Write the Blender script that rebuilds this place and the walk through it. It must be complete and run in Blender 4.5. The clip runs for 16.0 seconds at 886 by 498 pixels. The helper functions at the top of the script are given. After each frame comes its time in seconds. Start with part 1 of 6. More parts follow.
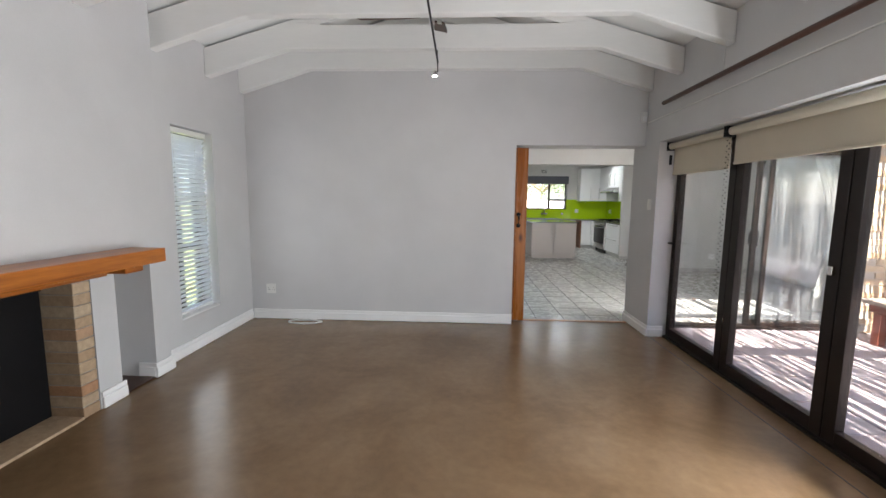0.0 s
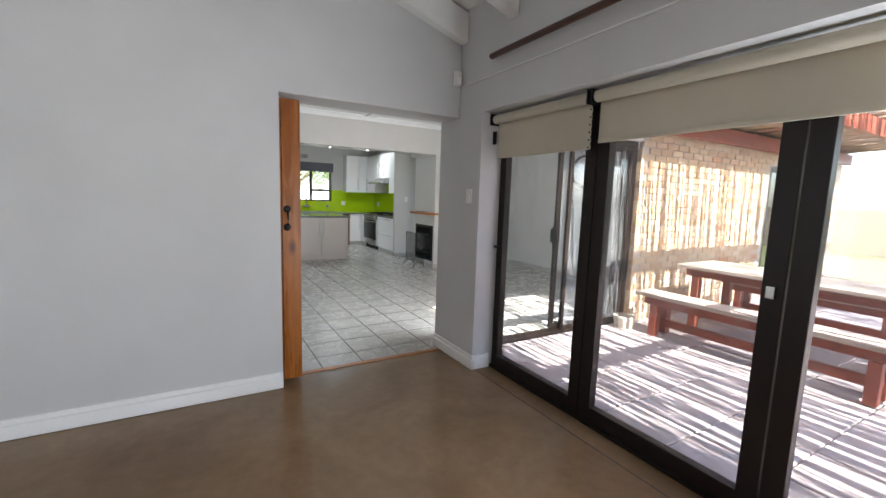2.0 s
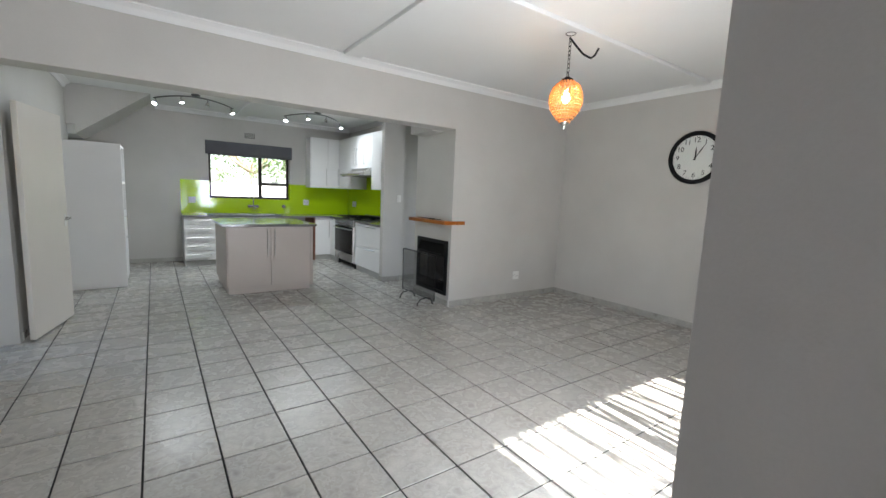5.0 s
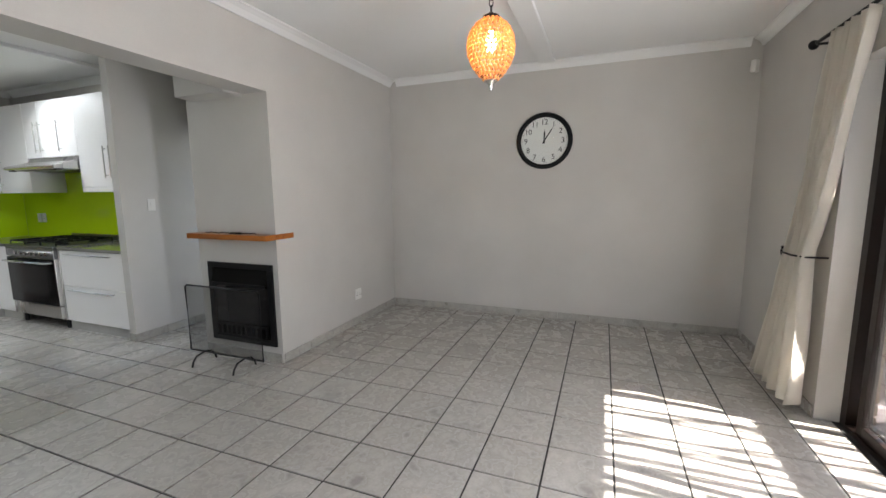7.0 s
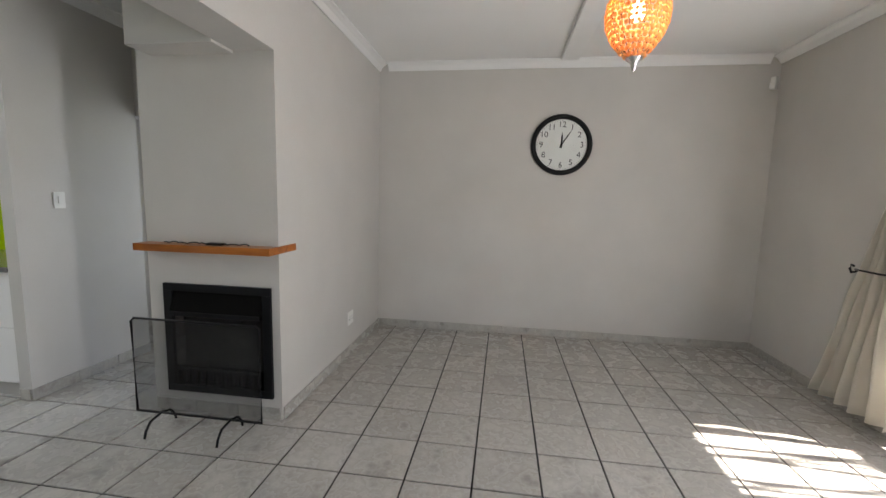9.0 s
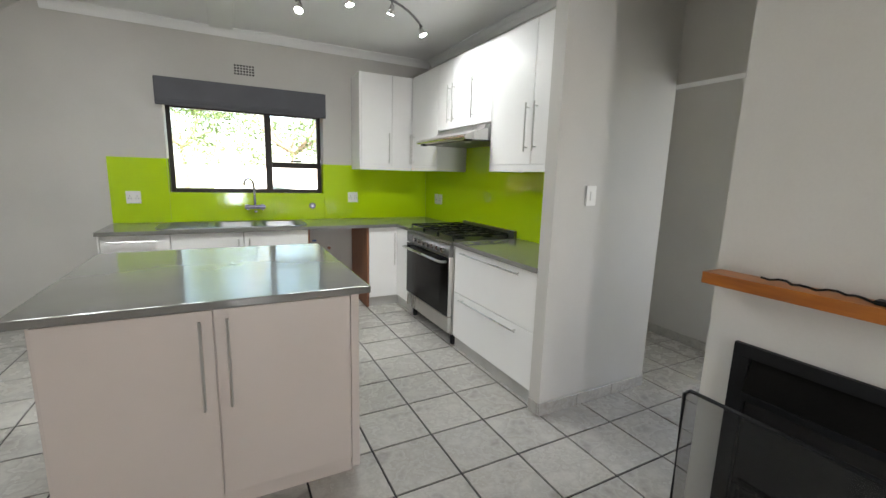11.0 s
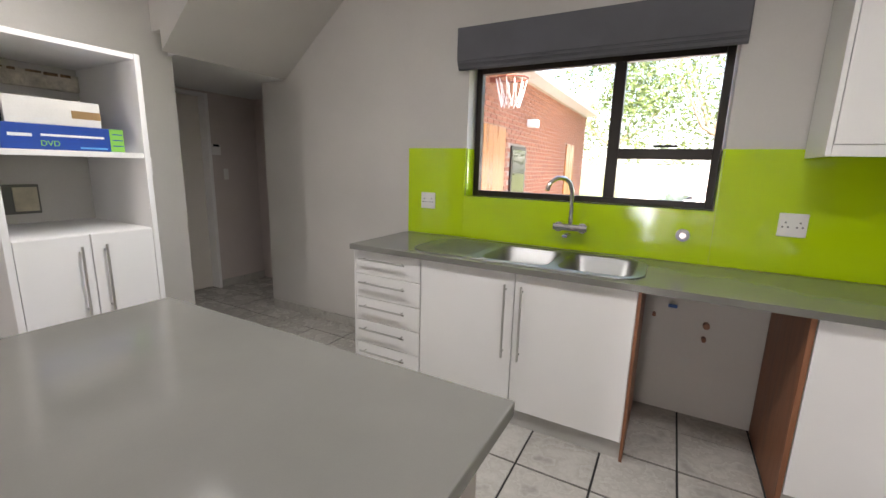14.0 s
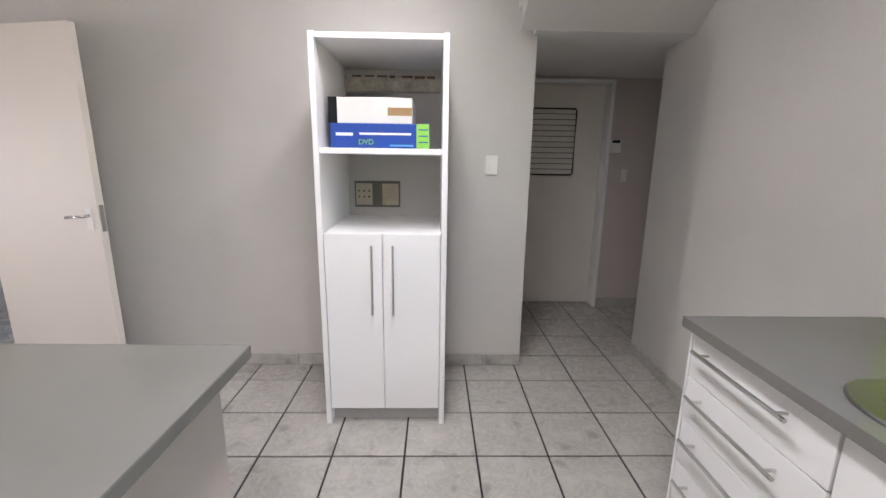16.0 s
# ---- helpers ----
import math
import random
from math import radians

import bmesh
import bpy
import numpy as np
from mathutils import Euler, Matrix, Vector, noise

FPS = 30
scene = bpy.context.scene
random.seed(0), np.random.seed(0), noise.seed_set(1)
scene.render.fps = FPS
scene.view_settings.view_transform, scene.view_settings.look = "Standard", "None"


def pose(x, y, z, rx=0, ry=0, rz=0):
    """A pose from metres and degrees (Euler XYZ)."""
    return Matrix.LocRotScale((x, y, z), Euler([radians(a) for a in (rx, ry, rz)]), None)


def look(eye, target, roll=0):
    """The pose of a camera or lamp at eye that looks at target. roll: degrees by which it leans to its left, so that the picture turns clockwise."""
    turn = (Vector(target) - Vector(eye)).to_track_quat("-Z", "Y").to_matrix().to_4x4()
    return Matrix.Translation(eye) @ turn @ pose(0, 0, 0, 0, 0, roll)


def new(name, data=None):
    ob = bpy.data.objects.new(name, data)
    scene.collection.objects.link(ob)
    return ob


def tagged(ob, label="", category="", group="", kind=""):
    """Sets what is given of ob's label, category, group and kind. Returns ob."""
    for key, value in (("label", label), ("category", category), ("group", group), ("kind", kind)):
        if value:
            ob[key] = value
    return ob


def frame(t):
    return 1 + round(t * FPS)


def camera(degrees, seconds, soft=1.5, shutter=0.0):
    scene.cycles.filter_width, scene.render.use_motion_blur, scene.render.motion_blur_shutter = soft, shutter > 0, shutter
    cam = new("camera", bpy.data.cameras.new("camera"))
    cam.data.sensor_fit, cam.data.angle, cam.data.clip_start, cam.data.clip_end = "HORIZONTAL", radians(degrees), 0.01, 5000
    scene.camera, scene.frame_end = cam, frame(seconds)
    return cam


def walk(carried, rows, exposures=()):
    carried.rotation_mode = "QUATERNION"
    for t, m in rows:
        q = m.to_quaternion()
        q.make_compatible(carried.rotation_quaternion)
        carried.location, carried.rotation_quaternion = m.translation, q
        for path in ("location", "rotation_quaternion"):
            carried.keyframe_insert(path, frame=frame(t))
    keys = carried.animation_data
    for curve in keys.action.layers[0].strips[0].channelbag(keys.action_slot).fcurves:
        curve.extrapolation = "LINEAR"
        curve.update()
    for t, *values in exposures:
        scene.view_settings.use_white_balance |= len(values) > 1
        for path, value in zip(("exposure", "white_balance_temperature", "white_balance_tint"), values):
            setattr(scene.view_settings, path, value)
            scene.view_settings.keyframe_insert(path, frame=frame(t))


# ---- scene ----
cam = camera(93.9, 16.0)
PATH = [
    (0, (0.102, 0.174, 1.457), (0.01, 2.158, 1.221), 0.6),
    (0.5, (-0.018, 0.541, 1.452), (0.319, 2.499, 1.221), 1.0),
    (1, (0.013, 0.986, 1.418), (0.663, 2.863, 1.186), 1.2),
    (1.5, (0.101, 1.448, 1.417), (0.971, 3.232, 1.172), 1.4),
    (2, (0.227, 1.949, 1.418), (1.23, 3.661, 1.168), 1.9),
    (2.5, (0.443, 2.394, 1.424), (1.488, 4.081, 1.173), 1.9),
    (3, (0.562, 2.918, 1.407), (1.65, 4.578, 1.164), 2.1),
    (3.5, (0.758, 3.419, 1.406), (1.834, 5.086, 1.154), 1.7),
    (3.7, (0.846, 3.6, 1.395), (1.91, 5.276, 1.151), 2.3),
    (5.8, (1.352, 5.645, 1.439), (2.642, 7.15, 1.17), 1.6),
    (6, (1.432, 5.816, 1.445), (2.784, 7.265, 1.179), 1.2),
    (6.5, (1.495, 6.202, 1.426), (3.09, 7.379, 1.162), 0.0),
    (7, (1.538, 6.572, 1.428), (3.385, 7.288, 1.154), -0.6),
    (7.5, (1.689, 6.852, 1.412), (3.664, 7.005, 1.135), -1.0),
    (8, (1.736, 7.121, 1.426), (3.702, 6.873, 1.159), -0.0),
    (8.5, (1.788, 7.448, 1.416), (3.767, 7.29, 1.175), 0.7),
    (9, (1.886, 7.734, 1.408), (3.852, 8.014, 1.164), 1.4),
    (9.5, (1.933, 8.106, 1.399), (3.758, 8.882, 1.133), 1.7),
    (10, (2.016, 8.444, 1.412), (3.566, 9.673, 1.118), 1.5),
    (10.2, (2.089, 8.561, 1.408), (3.511, 9.934, 1.103), 1.5),
    (12.3, (2.998, 9.891, 1.45), (3.173, 11.848, 1.074), 2.2),
    (12.5, (3.03, 10.049, 1.442), (3.09, 12.014, 1.069), 2.3),
    (13, (3.23, 10.465, 1.424), (2.94, 12.407, 1.042), 1.8),
    (13.5, (3.273, 10.854, 1.394), (2.675, 12.723, 1.01), 1.6),
    (14, (3.252, 11.227, 1.385), (2.313, 12.948, 0.993), 1.5),
    (14.5, (3.244, 11.598, 1.396), (1.987, 13.095, 0.975), 1.2),
    (15, (3.104, 11.902, 1.367), (1.515, 13.038, 0.937), 1.1),
    (15.5, (2.926, 12.175, 1.356), (1.079, 12.814, 0.929), 0.9),
    (16, (2.737, 12.387, 1.37), (0.784, 12.431, 0.943), 0.8),
]
EXPOSURES = [(0.0, 2.88, 6600, 10), (1.5, 2.97, 6450, 9), (3.5, 2.72, 6250, 7), (6.0, 3.0, 6450, 11), (7.0, 2.95, 6550, 12), (7.5, 2.85, 6400, 12), (8.2, 2.4, 6350, 11), (8.5, 2.5, 6400, 11),
             (9.0, 2.95, 6650, 12), (9.4, 3.4, 6750, 10), (10.0, 3.4, 6750, 10), (12.5, 3.1, 7250, 17), (13.3, 3.15, 7350, 20), (14.5, 2.95, 7100, 19), (15.0, 2.8, 6950, 18), (15.5, 3.0, 6900, 20), (16.0, 3.45, 6900, 23)]
walk(cam, [(t, look(eye, target, roll)) for t, eye, target, roll in PATH], EXPOSURES)


# ---- world, sun, exposure ----
world = bpy.data.worlds.new("sky")
scene.world = world
world.use_nodes = True
wn = world.node_tree.nodes
sky = wn.new("ShaderNodeTexSky")
sky.sky_type = "NISHITA"
sky.sun_disc = False
sky.sun_elevation = radians(52)
sky.sun_rotation = radians(186)
sky.air_density, sky.dust_density, sky.ozone_density = 1.0, 2.0, 1.0
wn["Background"].inputs["Strength"].default_value = 0.15
world.node_tree.links.new(sky.outputs["Color"], wn["Background"].inputs["Color"])
sun = new("sun", bpy.data.lights.new("sun", "SUN"))
sun.data.energy, sun.data.angle, sun.data.color = 5.0, radians(0.6), (1.0, 0.93, 0.84)
sun.matrix_world = look((0, 0, 0), (0.09 * math.cos(radians(52)), math.cos(radians(52)), -math.sin(radians(52))))


def sky_panel(name, eye, target, w, h, power):
    """An area lamp standing in for daylight at an opening."""
    o = new(name, bpy.data.lights.new(name, "AREA"))
    o.data.shape, o.data.size, o.data.size_y, o.data.energy, o.data.color = "RECTANGLE", w, h, power, (0.90, 0.95, 1.0)
    o.matrix_world = look(eye, target)
    return o


sky_panel("folding_door_daylight", (2.26, 1.5, 0.95), (1.0, 1.5, 1.30), 1.6, 1.6, 19.0)
sky_panel("left_window_daylight", (-2.43, 4.04, 1.22), (0.0, 4.0, 1.30), 0.5, 1.6, 0.8)
sky_panel("sliding_door_daylight", (2.69, 5.22, 1.05), (2.75, 6.5, 1.40), 0.40, 1.9, 8.5)
# fill lamp added at an unseen opening to brighten the passage
sky_panel("passage_fill_lamp", (6.03, 9.68, 1.25), (4.6, 10.7, 1.20), 0.55, 1.7, 1.1)


# ---- materials ----
def mat_base(name, color, rough=0.6, metal=0.0):
    m = bpy.data.materials.new(name)
    m.use_nodes = True
    b = m.node_tree.nodes["Principled BSDF"]
    b.inputs["Base Color"].default_value = (*color, 1)
    b.inputs["Roughness"].default_value = rough
    b.inputs["Metallic"].default_value = metal
    return m, m.node_tree.nodes, m.node_tree.links, b


def coords(n, l, scale=(1, 1, 1), per_object=False):
    geo = n.new("ShaderNodeNewGeometry")
    mp = n.new("ShaderNodeMapping")
    mp.inputs["Scale"].default_value = scale
    l.new(geo.outputs["Position"], mp.inputs["Vector"])
    if per_object:
        info = n.new("ShaderNodeObjectInfo")
        mul = n.new("ShaderNodeMath")
        mul.operation = "MULTIPLY"
        mul.inputs[1].default_value = 37.0
        l.new(info.outputs["Random"], mul.inputs[0])
        l.new(mul.outputs[0], mp.inputs["Location"])
    return mp.outputs["Vector"]


def tex_noise(n, l, vec, scale, detail=4.0, rough=0.55, distortion=0.0):
    t = n.new("ShaderNodeTexNoise")
    t.inputs["Scale"].default_value = scale
    t.inputs["Detail"].default_value = detail
    t.inputs["Roughness"].default_value = rough
    t.inputs["Distortion"].default_value = distortion
    l.new(vec, t.inputs["Vector"])
    return t.outputs["Fac"]


def ramp(n, l, fac, stops):
    r = n.new("ShaderNodeValToRGB")
    e = r.color_ramp.elements
    e[0].position, e[0].color = stops[0][0], (*stops[0][1], 1)
    e[1].position, e[1].color = stops[-1][0], (*stops[-1][1], 1)
    for p, c in stops[1:-1]:
        k = e.new(p)
        k.color = (*c, 1)
    l.new(fac, r.inputs["Fac"])
    return r.outputs["Color"]


def mul_color(n, l, a, b, fac=1.0, mode="MULTIPLY"):
    mx = n.new("ShaderNodeMix")
    mx.data_type, mx.blend_type = "RGBA", mode
    mx.inputs["Factor"].default_value = fac
    l.new(a, mx.inputs["A"])
    l.new(b, mx.inputs["B"])
    return mx.outputs["Result"]


def bump(n, l, b, height, strength=0.2, distance=0.01):
    k = n.new("ShaderNodeBump")
    k.inputs["Strength"].default_value = strength
    k.inputs["Distance"].default_value = distance
    l.new(height, k.inputs["Height"])
    l.new(k.outputs["Normal"], b.inputs["Normal"])


def rough_var(n, l, b, fac, lo, hi):
    r = n.new("ShaderNodeMapRange")
    r.inputs["To Min"].default_value, r.inputs["To Max"].default_value = lo, hi
    l.new(fac, r.inputs["Value"])
    l.new(r.outputs["Result"], b.inputs["Roughness"])


def shade(c, k):
    return tuple(min(1.0, x * k) for x in c)


def surface(name, color, rough=0.6, metal=0.0, big=1.2, fine=60.0, spread=0.08, bump_s=0.15, bump_d=0.003, stretch=(1, 1, 1), per_object=False, coat=0.0):
    """A surface with broad tone changes, fine grain, relief and gloss variation."""
    m, n, l, b = mat_base(name, color, rough, metal)
    v = coords(n, l, stretch, per_object)
    f1 = tex_noise(n, l, v, big, 5.0)
    f2 = tex_noise(n, l, v, fine, 3.0)
    c1 = ramp(n, l, f1, [(0.3, shade(color, 1 - spread)), (0.7, shade(color, 1 + spread))])
    c2 = ramp(n, l, f2, [(0.3, (1 - spread * 0.6,) * 3), (0.7, (1.0, 1.0, 1.0))])
    l.new(mul_color(n, l, c1, c2), b.inputs["Base Color"])
    bump(n, l, b, f2, bump_s, bump_d)
    rough_var(n, l, b, f1, rough * 0.85, min(1.0, rough * 1.15))
    if coat:
        b.inputs["Coat Weight"].default_value = coat
        b.inputs["Coat Roughness"].default_value = 0.08
    return m


def wood(name, dark, light, rough=0.4, axis=2, scale=9.0, per_object=True):
    m, n, l, b = mat_base(name, light, rough)
    st = [1.0, 1.0, 1.0]
    st[axis] = 0.07
    v = coords(n, l, tuple(st), per_object)
    f1 = tex_noise(n, l, v, scale, 4.0, 0.6, 1.2)
    f2 = tex_noise(n, l, v, scale * 9, 3.0)
    c1 = ramp(n, l, f1, [(0.3, dark), (0.5, shade(light, 0.86)), (0.7, light)])
    c2 = ramp(n, l, f2, [(0.35, (0.72, 0.66, 0.6)), (0.65, (1.0, 1.0, 1.0))])
    l.new(mul_color(n, l, c1, c2, 0.7), b.inputs["Base Color"])
    bump(n, l, b, f2, 0.12, 0.002)
    rough_var(n, l, b, f1, rough * 0.8, rough * 1.2)
    return m


def glowing(name, color, strength):
    m, n, l, b = mat_base(name, color, 0.4)
    b.inputs["Emission Color"].default_value = (*color, 1)
    b.inputs["Emission Strength"].default_value = strength
    return m


def clear_glass(name, tint=(0.95, 0.97, 0.97), dust_haze=0.0):
    m = bpy.data.materials.new(name)
    m.use_nodes = True
    n, l = m.node_tree.nodes, m.node_tree.links
    n.remove(n["Principled BSDF"])
    tr, gl, mx, lw = n.new("ShaderNodeBsdfTransparent"), n.new("ShaderNodeBsdfGlossy"), n.new("ShaderNodeMixShader"), n.new("ShaderNodeLayerWeight")
    tr.inputs["Color"].default_value = (*tint, 1)
    gl.inputs["Roughness"].default_value = 0.0
    lw.inputs["Blend"].default_value = 0.5
    pw, ma = n.new("ShaderNodeMath"), n.new("ShaderNodeMath")
    pw.operation, ma.operation = "POWER", "MULTIPLY_ADD"
    pw.inputs[1].default_value = 4.0
    ma.inputs[1].default_value, ma.inputs[2].default_value = 0.85, 0.035
    l.new(lw.outputs["Facing"], pw.inputs[0])
    l.new(pw.outputs[0], ma.inputs[0])
    l.new(ma.outputs[0], mx.inputs[0])
    l.new(tr.outputs[0], mx.inputs[1])
    l.new(gl.outputs[0], mx.inputs[2])
    # diffuse layer for dust on the pane, raised to imitate glare haze too
    if dust_haze:
        df, dm = n.new("ShaderNodeBsdfDiffuse"), n.new("ShaderNodeMixShader")
        f = tex_noise(n, l, coords(n, l, (1, 1, 0.25)), 5.0, 6.0, 0.7)
        r = n.new("ShaderNodeMapRange")
        r.inputs["From Min"].default_value, r.inputs["From Max"].default_value = 0.35, 0.75
        r.inputs["To Min"].default_value, r.inputs["To Max"].default_value = 0.0, dust_haze
        l.new(f, r.inputs["Value"])
        l.new(r.outputs["Result"], dm.inputs[0])
        l.new(mx.outputs[0], dm.inputs[1])
        l.new(df.outputs[0], dm.inputs[2])
        mx = dm
    l.new(mx.outputs[0], n["Material Output"].inputs["Surface"])
    return m


PAINT = surface("wall_paint", (0.57, 0.55, 0.52), 0.55, big=1.6, fine=110, spread=0.045, bump_s=0.35, bump_d=0.0015)
PAINT_LIVING = surface("living_wall_paint", (0.59, 0.58, 0.58), 0.55, big=1.6, fine=110, spread=0.045, bump_s=0.35, bump_d=0.0015)
CEIL = surface("ceiling_white", (0.82, 0.82, 0.81), 0.7, big=1.0, fine=120, spread=0.02, bump_s=0.1, bump_d=0.001)
PAINT_HALL = surface("pinkish_hall_paint", (0.60, 0.53, 0.50), 0.6, big=1.6, fine=110, spread=0.05, bump_s=0.35, bump_d=0.0015)
DARKSTEEL = surface("dark_brushed_steel", (0.20, 0.20, 0.20), 0.35, 1.0, big=4, fine=200, spread=0.08, bump_s=0.05)
TRIM = surface("white_gloss_paint", (0.88, 0.87, 0.86), 0.3, big=2.0, fine=80, spread=0.03, bump_s=0.08)
BEAM = surface("white_painted_beam", (0.80, 0.79, 0.77), 0.45, big=3.0, fine=50, spread=0.04, bump_s=0.2, stretch=(0.2, 1, 1))
ORANGE = wood("varnished_pine", (0.25, 0.065, 0.009), (0.46, 0.150, 0.022), 0.28, axis=2)
ORANGE_Y = wood("varnished_pine_beam", (0.25, 0.065, 0.009), (0.48, 0.155, 0.022), 0.3, axis=1)

def knotted(name, center, size):
    """The pine again, with one dark knot."""
    m = ORANGE.copy()
    m.name = name
    n, l = m.node_tree.nodes, m.node_tree.links
    b = n["Principled BSDF"]
    src = b.inputs["Base Color"].links[0].from_socket
    geo, mp, ln = n.new("ShaderNodeNewGeometry"), n.new("ShaderNodeVectorMath"), n.new("ShaderNodeVectorMath")
    sc = n.new("ShaderNodeVectorMath")
    mp.operation, sc.operation, ln.operation = "SUBTRACT", "MULTIPLY", "LENGTH"
    mp.inputs[1].default_value = center
    sc.inputs[1].default_value = size
    l.new(geo.outputs["Position"], mp.inputs[0])
    l.new(mp.outputs[0], sc.inputs[0])
    l.new(sc.outputs[0], ln.inputs[0])
    dark = ramp(n, l, ln.outputs["Value"], [(0.25, (0.22, 0.16, 0.12)), (0.6, (0.6, 0.5, 0.42)), (1.0, (1.0, 1.0, 1.0))])
    l.new(mul_color(n, l, src, dark), b.inputs["Base Color"])
    return m


PINE_KNOT = knotted("knotty_pine_edge", (0.79, 5.08, 1.02), (30.0, 8.0, 14.0))
MELAMINE = surface("white_melamine", (0.84, 0.83, 0.82), 0.42, big=2.0, fine=200, spread=0.02, bump_s=0.03, bump_d=0.0005)
TAUPE = surface("taupe_melamine", (0.55, 0.485, 0.445), 0.35, big=2.0, fine=200, spread=0.025, bump_s=0.03, bump_d=0.0005)
PANELWOOD = wood("brown_chipboard", (0.20, 0.075, 0.035), (0.34, 0.14, 0.07), 0.5, axis=2)
WORKTOP = surface("grey_stone_worktop", (0.175, 0.17, 0.155), 0.12, big=3.0, fine=500, spread=0.06, bump_s=0.02, bump_d=0.0003)
LIME = surface("lime_back_painted_glass", (0.46, 0.66, 0.008), 0.08, big=0.7, fine=5, spread=0.02, bump_s=0.0, coat=0.35)
STEEL = surface("brushed_steel", (0.58, 0.57, 0.55), 0.28, 1.0, big=3, fine=300, spread=0.06, bump_s=0.05, bump_d=0.0005, stretch=(1, 1, 0.1))
CHROME = surface("satin_chrome", (0.66, 0.65, 0.63), 0.2, 1.0, big=10, fine=200, spread=0.03, bump_s=0.0)
BLACK = surface("black_iron", (0.007, 0.007, 0.008), 0.42, 0.0, big=4, fine=120, spread=0.2, bump_s=0.25)
BRONZE = surface("bronze_aluminium", (0.016, 0.010, 0.008), 0.36, 0.0, big=3, fine=200, spread=0.15, bump_s=0.06)
DARKGLASS = surface("black_glass", (0.005, 0.005, 0.0055), 0.06, big=3, fine=50, spread=0.1, bump_s=0.0, coat=0.5)
PLASTIC = surface("white_plastic", (0.78, 0.77, 0.74), 0.35, big=5, fine=150, spread=0.02, bump_s=0.02)
GLASS = clear_glass("window_glass")
DOORGLASS = clear_glass("dusty_hazy_door_glass", (0.93, 0.95, 0.97), 0.08)
GREYCLOTH = surface("grey_roman_cloth", (0.115, 0.115, 0.13), 0.9, big=3, fine=380, spread=0.12, bump_s=0.35, bump_d=0.001)
DARKWOOD = wood("dark_stained_wood", (0.025, 0.010, 0.006), (0.075, 0.03, 0.018), 0.35, axis=1)
GROUT = surface("dark_grout", (0.03, 0.03, 0.03), 0.9, big=3, fine=150, spread=0.15, bump_s=0.3)
MORTAR = surface("grey_mortar", (0.38, 0.34, 0.29), 0.95, big=3, fine=120, spread=0.12, bump_s=0.5)
REDPAINT = wood("red_brown_stained_timber", (0.13, 0.030, 0.018), (0.26, 0.062, 0.035), 0.55, axis=0)
POLE = wood("weathered_pole", (0.22, 0.15, 0.10), (0.42, 0.32, 0.22), 0.8, axis=1, scale=14)
# pale grey puts the sunlight on the bench and table tops into their colour
BENCHTOP = wood("sunlit_grey_bench_top", (0.30, 0.24, 0.20), (0.50, 0.43, 0.37), 0.7, axis=1)
TERRACOTTA = surface("terracotta", (0.40, 0.13, 0.075), 0.8, big=6, fine=90, spread=0.15, bump_s=0.3)
SINKSTEEL = surface("satin_sink_steel", (0.33, 0.33, 0.32), 0.38, 1.0, big=4, fine=300, spread=0.06, bump_s=0.05, bump_d=0.0005)
SOOT = surface("sooty_firebox", (0.006, 0.0055, 0.005), 0.9, big=5, fine=80, spread=0.3, bump_s=0.4)


for dull, level in ((BLACK, 0.22), (SOOT, 0.08), (BRONZE, 0.3)):
    dull.node_tree.nodes["Principled BSDF"].inputs["Specular IOR Level"].default_value = level


def cloth(name, color, through_light, fine=420):
    """Woven cloth that lets some light through."""
    m = surface(name, color, 0.9, big=2, fine=fine, spread=0.06, bump_s=0.3, bump_d=0.001)
    n, l = m.node_tree.nodes, m.node_tree.links
    tl, mx = n.new("ShaderNodeBsdfTranslucent"), n.new("ShaderNodeMixShader")
    tl.inputs["Color"].default_value = (*color, 1)
    mx.inputs[0].default_value = through_light
    l.new(n["Principled BSDF"].outputs[0], mx.inputs[1])
    l.new(tl.outputs[0], mx.inputs[2])
    l.new(mx.outputs[0], n["Material Output"].inputs["Surface"])
    return m


CURTAIN = cloth("cream_curtain_cloth", (0.86, 0.83, 0.77), 0.5)
BLINDCLOTH = cloth("cream_blind_cloth", (0.66, 0.60, 0.49), 0.2)
PLINTH = surface("grey_plinth", (0.46, 0.45, 0.43), 0.5, big=4, fine=120, spread=0.08, bump_s=0.05)


def tile_material():
    m, n, l, b = mat_base("mottled_floor_tile", (0.5, 0.47, 0.43), 0.22)
    v = coords(n, l, (1, 1, 1), True)
    f1 = tex_noise(n, l, v, 11.0, 3.0, 0.5, 0.1)
    f2 = tex_noise(n, l, v, 70.0, 3.0)
    c1 = ramp(n, l, f1, [(0.28, (0.30, 0.284, 0.258)), (0.47, (0.455, 0.434, 0.40)), (0.64, (0.53, 0.508, 0.47))])
    c2 = ramp(n, l, f2, [(0.3, (0.9, 0.9, 0.9)), (0.7, (1, 1, 1))])
    info = n.new("ShaderNodeObjectInfo")
    c3 = ramp(n, l, info.outputs["Random"], [(0.0, (0.92, 0.92, 0.92)), (1.0, (1.0, 1.0, 1.0))])
    l.new(mul_color(n, l, mul_color(n, l, c1, c2), c3), b.inputs["Base Color"])
    bump(n, l, b, f1, 0.12, 0.004)
    rough_var(n, l, b, f1, 0.34, 0.2)
    return m


